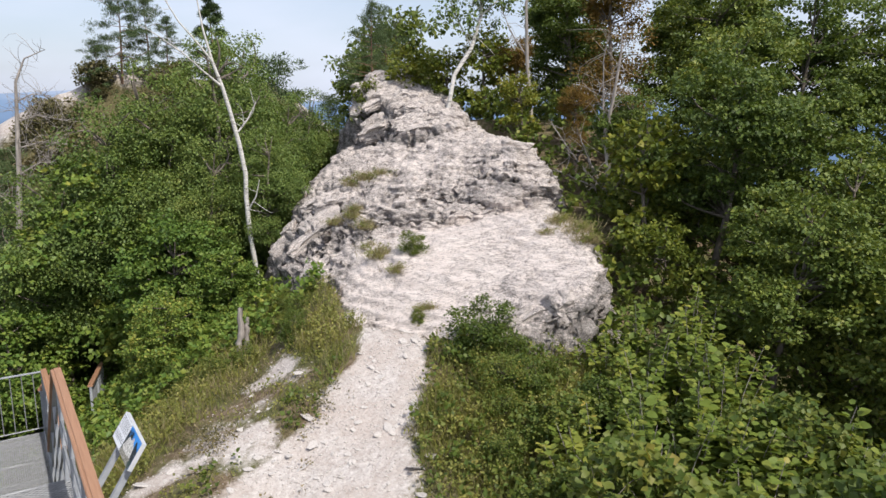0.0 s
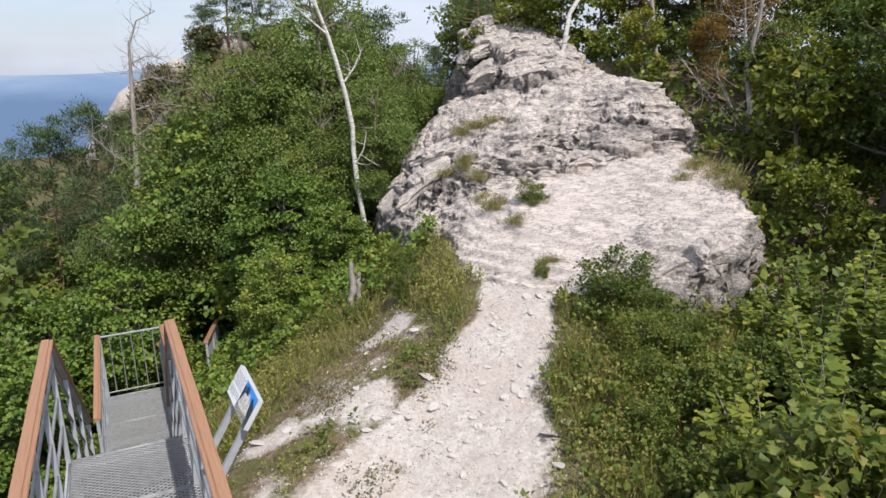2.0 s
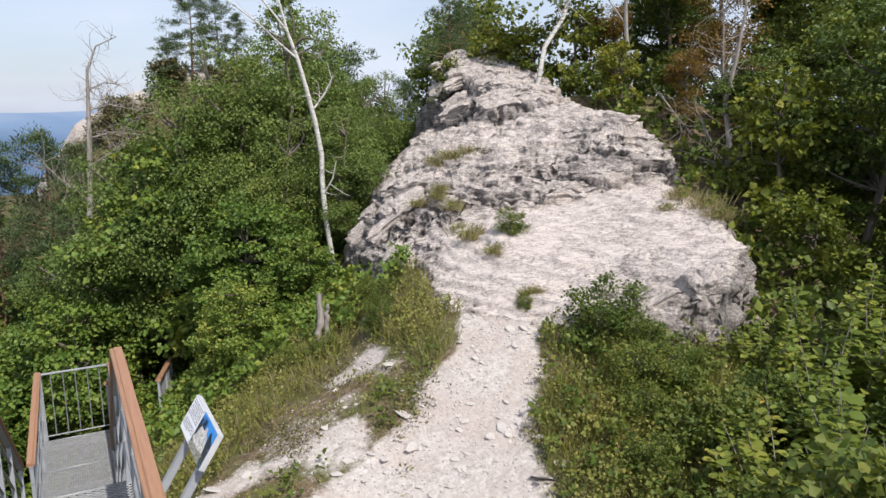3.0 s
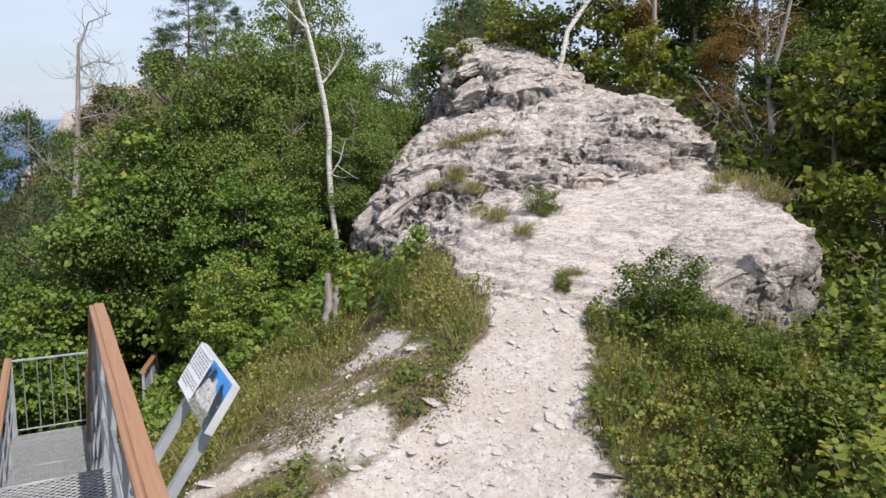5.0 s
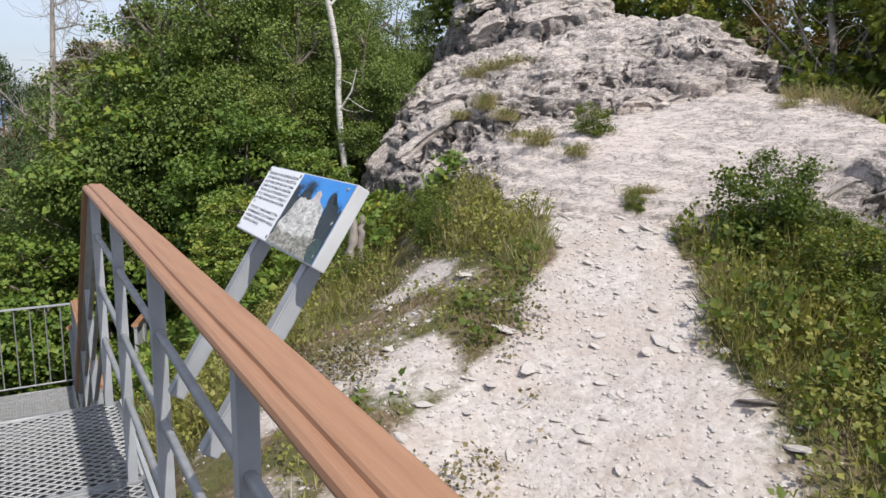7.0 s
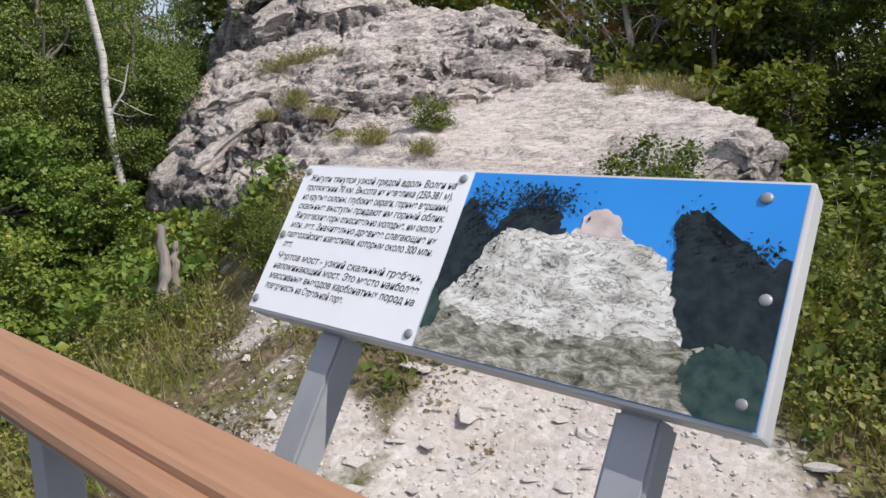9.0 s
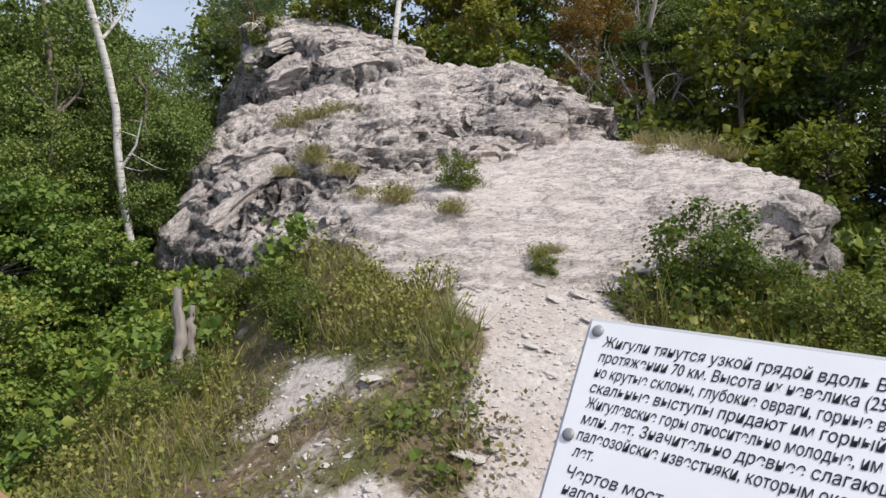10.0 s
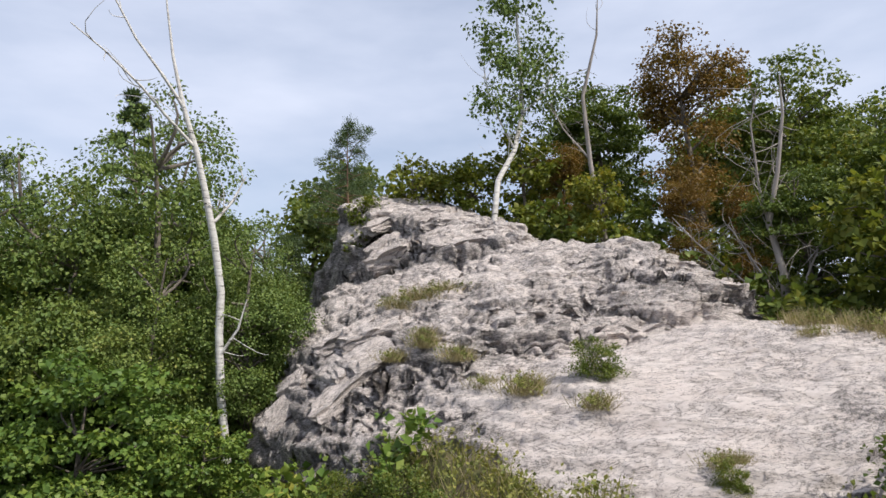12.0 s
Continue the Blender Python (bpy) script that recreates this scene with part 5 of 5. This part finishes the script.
C = crown_points(rng, 110, [(9.9, 9.3, 7.2, 0.75, 1.5), (9.4, 9.4, 6.2, 0.5, 0.7), (10.5, 9.2, 6.6, 0.55, 0.9), (9.9, 9.3, 8.4, 0.6, 0.8)])
part("crown", foliage("crown", rng, C, 0.24 * (0.6 + 0.8 * rng.random(len(C))), 46, 0.075, 0.36, L_BIRCH, 0.9, 1.0), b2)
bare_tree("thin_tree", "thin bare grey sapling behind the rock", 64, [(10.6, 8.0, 2.6), (10.6, 8.1, 3.58), (10.6, 8.3, 4.82), (10.6, 8.4, 6.08), (10.6, 8.06, 7.12), (10.6, 8.0, 7.9)], (0.055, 0.05, 0.042, 0.034, 0.02, 0.006), DEAD, [((10.6, 8.3, 4.9), (10.4, 8.7, 5.5), (10.3, 8.9, 6.0))], 30, 0.5)
bare_tree("dry_sapling", "pale dry many-stemmed sapling without leaves", 67, [(10.05, 5.0, 1.4), (10.0, 5.03, 2.03), (10.0, 5.03, 2.62), (10.0, 5.17, 3.28), (10.0, 5.0, 3.99), (10.0, 4.88, 4.74), (10.0, 4.88, 5.3)], (0.06, 0.055, 0.05, 0.042, 0.03, 0.02, 0.008), DEAD,
          [((10.0, 5.17, 3.28), (10.0, 5.26, 3.8), (10.0, 5.31, 4.69), (10.0, 5.2, 5.2)), ((10.0, 5.0, 2.2), (9.9, 5.5, 2.5), (9.8, 6.1, 3.1), (9.7, 6.4, 3.5)), ((10.0, 5.0, 2.1), (9.8, 5.3, 2.7), (9.7, 5.6, 3.3)), ((10.05, 5.0, 2.0), (10.1, 4.7, 2.7), (10.2, 4.4, 3.4)), ((10.0, 5.03, 2.2), (9.7, 5.6, 2.4), (9.5, 6.1, 2.6))], 130, 0.7)

# leafy shrubs along the path
hazel = broadleaf("hazel_shrub", "leafy many-stemmed hazel shrub beside the path", 71, 1.6, 0.80, 0.075, 0.48, L_SHRUB, BARK, 120, 42, 0.08, 0.20, 0.2, 5, "shrub", 0.016)
stand(hazel, 3.85, -1.25, 1.05, 0)
for x, y, s, a in ((4.1, -0.35, 0.55, 120), (5.6, 0.7, 0.5, 30), (4.9, 0.6, 0.5, 160), (6.2, 0.0, 0.6, 90), (3.6, -2.2, 1.0, 240), (4.4, -2.4, 1.2, 140), (5.4, -2.6, 1.2, 20), (6.6, -1.0, 1.0, 77)):
    another(hazel, x, y, s, a)
shoots = shoot_thicket("maple_shoots", "thicket of upright leafy maple shoots beside the path", 75, 1.55, 0.62, L_SHOOT)
stand(shoots, 4.7, -1.1, 1.0, 0)
for x, y, s, a in ((5.4, -0.4, 1.0, 60), (5.3, -1.4, 1.05, 140), (4.7, -0.2, 0.82, 220), (6.2, 0.5, 0.95, 300), (6.0, -0.6, 1.05, 20), (6.9, 0.1, 1.0, 100), (5.5, 0.4, 0.72, 180), (6.6, -1.2, 1.15, 250), (7.5, 0.9, 1.0, 330), (4.1, -1.7, 0.95, 80), (7.1, 1.3, 0.8, 45), (6.3, 1.3, 0.62, 200)):
    another(shoots, x, y, s, a)
low = broadleaf("low_shrub", "low twiggy green shrub with small leaves", 73, 0.8, 0.50, 0.034, 0.42, L_SHRUB, BARK, 90, 70, 0.05, 0.14, 0.0, 7, "shrub", 0.008)
stand(low, 5.15, 2.5, 1.0, 0)
for x, y, s, a in ((5.35, 2.2, 0.65, 90), (4.85, 1.65, 0.8, 200), (4.6, 1.3, 0.55, 300), (5.1, 1.5, 0.7, 40), (5.7, 1.6, 0.42, 130), (4.2, 0.75, 0.6, 250), (5.3, 2.0, 0.5, 10), (3.6, 5.15, 0.6, 70), (3.95, 5.9, 0.6, 220), (3.0, 5.7, 0.5, 330), (3.5, 6.6, 0.6, 30), (2.5, 5.6, 0.5, 180), (4.2, 6.9, 0.6, 120), (2.2, 6.6, 0.7, 260), (3.9, 7.8, 0.7, 85)):
    another(low, x, y, s, a)


def rock_z(x, y):
    u, v = to_uv(x, y)
    return float(rock_h(u, v))


for x, y, s in ((5.74, 5.25, 0.5), (4.92, 3.72, 0.26)):
    another(low, x, y, s, 90 * x, 0.06, rock_z(x, y))


def grass_tuft():
    """Dry bent blades with a few leafy shoots, half a metre across."""
    rng = np.random.default_rng(131)
    thing = tagged(new("grass_tuft"), "dry yellowing grass tuft rooted in a rock crack", "grass tuft", "tufts on the rock")
    n = 420
    P = np.stack([rng.normal(size=n) * 0.15, rng.normal(size=n) * 0.10, np.full(n, -0.03)], 1)
    D = unit(np.stack([rng.normal(size=n) * 0.6, rng.normal(size=n) * 0.6, np.ones(n)], 1))
    v, f = leaf_arrays(P, D, unit(rng.normal(size=(n, 3))), 0.10 + 0.22 * rng.random(n), np.full(n, 0.0035))
    tagged(part("dry_grass", mesh_of("dry_grass", v, f, [L_DRY]), thing), "straw-coloured blades", kind="stuff")
    C = np.stack([rng.normal(size=30) * 0.15, rng.normal(size=30) * 0.10, 0.02 + 0.12 * rng.random(30)], 1)
    tagged(part("foliage", foliage("foliage", rng, C, np.full(30, 0.05), 14, 0.03, 0.35, L_HERB, -0.3, 0.9), thing), "green leafy shoots", kind="stuff")
    return thing


tuft = grass_tuft()
first = True
for x, y, s in ((6.19, 8.45, 0.9), (6.43, 8.31, 1.0), (6.74, 8.1, 0.9), (5.79, 7.52, 0.7), (5.77, 7.0, 0.9), (5.4, 5.75, 1.0), (5.53, 6.39, 0.7), (5.1, 3.84, 0.55), (8.06, 4.2, 1.0), (8.01, 3.7, 1.1), (7.84, 3.31, 0.9), (5.46, 7.67, 0.7), (5.16, 3.78, 0.45), (5.68, 7.39, 0.8), (7.6, 3.98, 0.6), (5.29, 4.94, 0.7)):
    z = max(rock_z(x, y), float(ground_h(x, y)))
    (stand if first else another)(tuft, x, y, s, 70 * x, 0.02, z)
    first = False


# grass and herbs: too many to count
def scatter(count, test, seed, box):
    rng = np.random.default_rng(seed)
    x = box[0] + (box[1] - box[0]) * rng.random(count)
    y = box[2] + (box[3] - box[2]) * rng.random(count)
    keep = rng.random(count) < test(x, y)
    return x[keep], y[keep], rng


def grassy(x, y):
    u, v = to_uv(x, y)
    walk_way = (x > -1.0) & (x < 0.75) & (y < 10.0)
    bare = np.clip(path_cover(x, y) * 1.6, 0, 1)
    rock = smooth(-0.05, 0.12, rock_inside(u, v))
    rock = np.maximum(rock, 0.68 * scree_zone(u, v))
    stairs_gap = 1 - (x < 0.9) * (x > -1.6) * 0.6
    return np.clip((1 - bare) * (1 - rock) * (0.30 + 0.9 * smooth(-0.25, 0.35, fbm(x * 1.3, y * 1.3, x * 0, 91, 3))) * stairs_gap * ~(walk_way & (y > 4.5)), 0, 1)


def grass(name, label, count, seed, box, tall, mat, wide=0.006):
    x, y, rng = scatter(count, grassy, seed, box)
    n = len(x)
    P = np.stack([x, y, ground_h(x, y) - 0.01], 1)
    D = unit(np.stack([rng.normal(size=n) * 0.45, rng.normal(size=n) * 0.45, np.ones(n)], 1))
    N = unit(rng.normal(size=(n, 3)) * np.array([1, 1, 0.2]))
    L = tall * (1 - 0.55 * np.clip(scree_zone(*to_uv(x, y)) + 1.3 * path_cover(x, y), 0, 1)) * (0.4 + 0.9 * rng.random(n)) * (0.6 + 0.8 * smooth(-0.3, 0.4, fbm(x * 2, y * 2, x * 0, 95, 2)))
    v, f = leaf_arrays(P, D, N, L, np.full(n, wide))
    tagged(new(name, mesh_of(name, v, f, [mat])), label, "grass", kind="stuff")


grass("grass", "green grass on the slope beside the path", 90000, 101, (0.5, 7.0, -2.5, 8.5), 0.20, L_HERB, 0.0055)
grass("dry_grass", "dry straw-coloured grass among stones", 42000, 102, (0.5, 7.0, -2.5, 8.5), 0.24, L_DRY, 0.0035)


grass("tall_grass", "tall green grass among the shrubs beside the path", 8000, 103, (3.4, 7.4, -2.0, 3.2), 0.36, L_HERB, 0.0042)


def herbs(name, label, count, seed, box, high, size, mat, per=9, where=grassy):
    x, y, rng = scatter(count, where, seed, box)
    C = np.stack([x, y, ground_h(x, y) + high * (1 - 0.6 * np.clip(scree_zone(*to_uv(x, y)) + 1.3 * path_cover(x, y), 0, 1)) * (0.1 + 0.9 * rng.random(len(x)))], 1)
    me = foliage(name, rng, C, np.full(len(C), 0.07), per, size, 0.40, mat, -0.2, 0.9)
    tagged(new(name, me), label, "plants", kind="stuff")


herbs("herbs", "low green and yellowing herbs on the slope", 9000, 111, (0.5, 6.8, 0.0, 8.5), 0.26, 0.034, L_HERB)
herbs("dry_herbs", "low brown withered herbs on the crumbling slope", 5200, 115, (0.8, 4.6, 1.0, 6.0), 0.22, 0.030, L_BRUSH, 8, lambda x, y: scree_zone(*to_uv(x, y)) * smooth(0.0, 0.3, fbm(x * 1.7, y * 1.7, x * 0, 93, 3)))
herbs("herbs", "broad-leaved herbs under the shrubs", 2600, 112, (1.2, 7.0, -2.5, 3.5), 0.34, 0.06, L_SHRUB, 8)
herbs("undergrowth", "undergrowth below the trees on the slope", 5000, 113, (-3.0, 5.0, 6.0, 13.0), 0.5, 0.085, L_MAPLE, 8)
herbs("undergrowth", "dark undergrowth at the edge of the wood", 9000, 114, (6.5, 17.0, -4.0, 11.0), 0.7, 0.11, L_WOOD, 8)


# ---- stones, stump ----
def stone_mesh(seed, flat=0.5):
    rng = np.random.default_rng(seed)
    bm = bmesh.new()
    bmesh.ops.create_icosphere(bm, subdivisions=2, radius=1.0)
    for v in bm.verts:
        n = noise.noise(v.co * 0.9 + Vector((seed * 3.1, 0, 0))) * 0.55 + noise.noise(v.co * 2.3 + Vector((0, seed * 1.7, 0))) * 0.22
        v.co *= 1 + n
        v.co.z = max(-0.5, min(0.55, v.co.z)) * flat * 1.6
    for _ in range(11):
        d = Vector(rng.normal(size=3)).normalized()
        off = 0.42 + 0.3 * rng.random()
        for v in bm.verts:
            v.co -= d * max(0.0, v.co.dot(d) - off)
    return bm_mesh("stone", bm, STONE)


stones = [tagged(new("stone", stone_mesh(k, 0.35 + 0.15 * (k % 3))), "pale broken limestone piece lying on the path", "stone", "loose stones") for k in range(5)]
spots = [(3.19, 3.92, 0.085), (2.98, 5.1, 0.06), (3.1, 4.5, 0.05), (2.9, 2.9, 0.10), (2.53, 2.23, 0.09), (2.98, 2.02, 0.07), (3.5, 2.0, 0.11), (3.05, 3.3, 0.08), (3.7, 2.9, 0.06), (3.4, 1.2, 0.12), (3.6, 1.3, 0.09), (3.25, 0.9, 0.10), (2.0, 2.6, 0.07), (2.2, 3.4, 0.08), (1.7, 3.2, 0.06), (2.6, 4.2, 0.06), (4.3, 3.0, 0.07), (3.9, 3.6, 0.05), (2.4, 1.2, 0.09), (1.8, 1.6, 0.08)]
rng = np.random.default_rng(7)
while len(spots) < 250:
    x, y = 1.0 + 3.6 * rng.random(), 0.2 + 4.2 * rng.random()
    if rng.random() < float(path_cover(x, y)):
        spots.append((x, y, 0.018 + 0.05 * rng.random() ** 2 if len(spots) < 238 else 0.06 + 0.06 * rng.random()))
for k, (x, y, r) in enumerate(spots):
    m = pose(x, y, float(ground_h(x, y)) + r * 0.04, rng.normal() * 10, rng.normal() * 10, rng.random() * 360) @ Matrix.Diagonal((r * 1.15, r * 0.95, min(r * 0.5, 0.022), 1))
    if k < len(stones):
        stones[k].matrix_basis = m
    else:
        c = stones[k % len(stones)].copy()
        scene.collection.objects.link(c)
        c.matrix_basis = m


def gravel(count, seed):
    """Chips of chalk strewn over the path."""
    x, y, rng = scatter(count, lambda a, b: np.clip(path_cover(a, b), 0, 1) * (rock_inside(*to_uv(a, b)) < 0.1), seed, (0.6, 5.2, -0.8, 5.6))
    n = len(x)
    base = np.array([(1, 0, 0), (-0.5, 0.87, 0), (-0.5, -0.87, 0), (0.1, 0.1, 0.62), (0.2, -0.1, -0.5)])
    r = 0.004 + 0.017 * rng.random(n) ** 4
    a = rng.random(n) * 6.28
    c, s = np.cos(a), np.sin(a)
    v = np.repeat(base[None], n, 0) * (0.7 + 0.7 * rng.random((n, 5, 1)))
    v = np.stack([v[..., 0] * c[:, None] - v[..., 1] * s[:, None], v[..., 0] * s[:, None] + v[..., 1] * c[:, None], v[..., 2]], -1) * r[:, None, None]
    u, w = to_uv(x, y)
    top = np.where(rock_inside(u, w) > 0.1, np.maximum(ground_h(x, y), rock_h(u, w) + 0.01), ground_h(x, y))
    v += np.stack([x, y, top + r * 0.15], 1)[:, None]
    f = np.array([(0, 1, 3), (1, 2, 3), (2, 0, 3), (1, 0, 4), (2, 1, 4), (0, 2, 4)])
    f = (f[None] + np.arange(n)[:, None, None] * 5).reshape(-1, 3)
    tagged(new("gravel", mesh_of("gravel", v.reshape(-1, 3), f, [STONE])), "white chalk chips on the path", "gravel", kind="stuff")


gravel(26000, 121)


def stump():
    rng = np.random.default_rng(9)
    thing = tagged(new("tree_stump"), "grey weathered split tree stump in the grass", "stump")
    for pts, r, name in (([(2.95, 5.95, -0.35), (2.99, 5.97, 0.05), (3.05, 6.0, 0.30), (3.04, 6.02, 0.66)], 0.048, "post_wood"), ([(3.10, 5.98, -0.3), (3.12, 6.0, 0.2), (3.15, 6.0, 0.50)], 0.036, "split_piece")):
        t = np.linspace(0, 1, 14)
        p = np.stack([np.interp(t, np.linspace(0, 1, len(pts)), [q[k] for q in pts]) for k in range(3)], 1)
        p[:, :2] += rng.normal(size=(14, 2)) * 0.006
        rad = r * (1.2 - 0.55 * t) * (1 + 0.12 * rng.normal(size=14))
        v, f = tube_arrays(p, rad, 11)
        ring = np.arange(len(v)) % 11
        axis = np.repeat(p, 11, 0)
        v = axis + (v - axis) * (1 + 0.22 * np.sin(ring * 2.3 + 1)[:, None]) + rng.normal(size=v.shape) * 0.004
        part(name, mesh_of(name, v, f, [DEAD], False), thing, "")


stump()
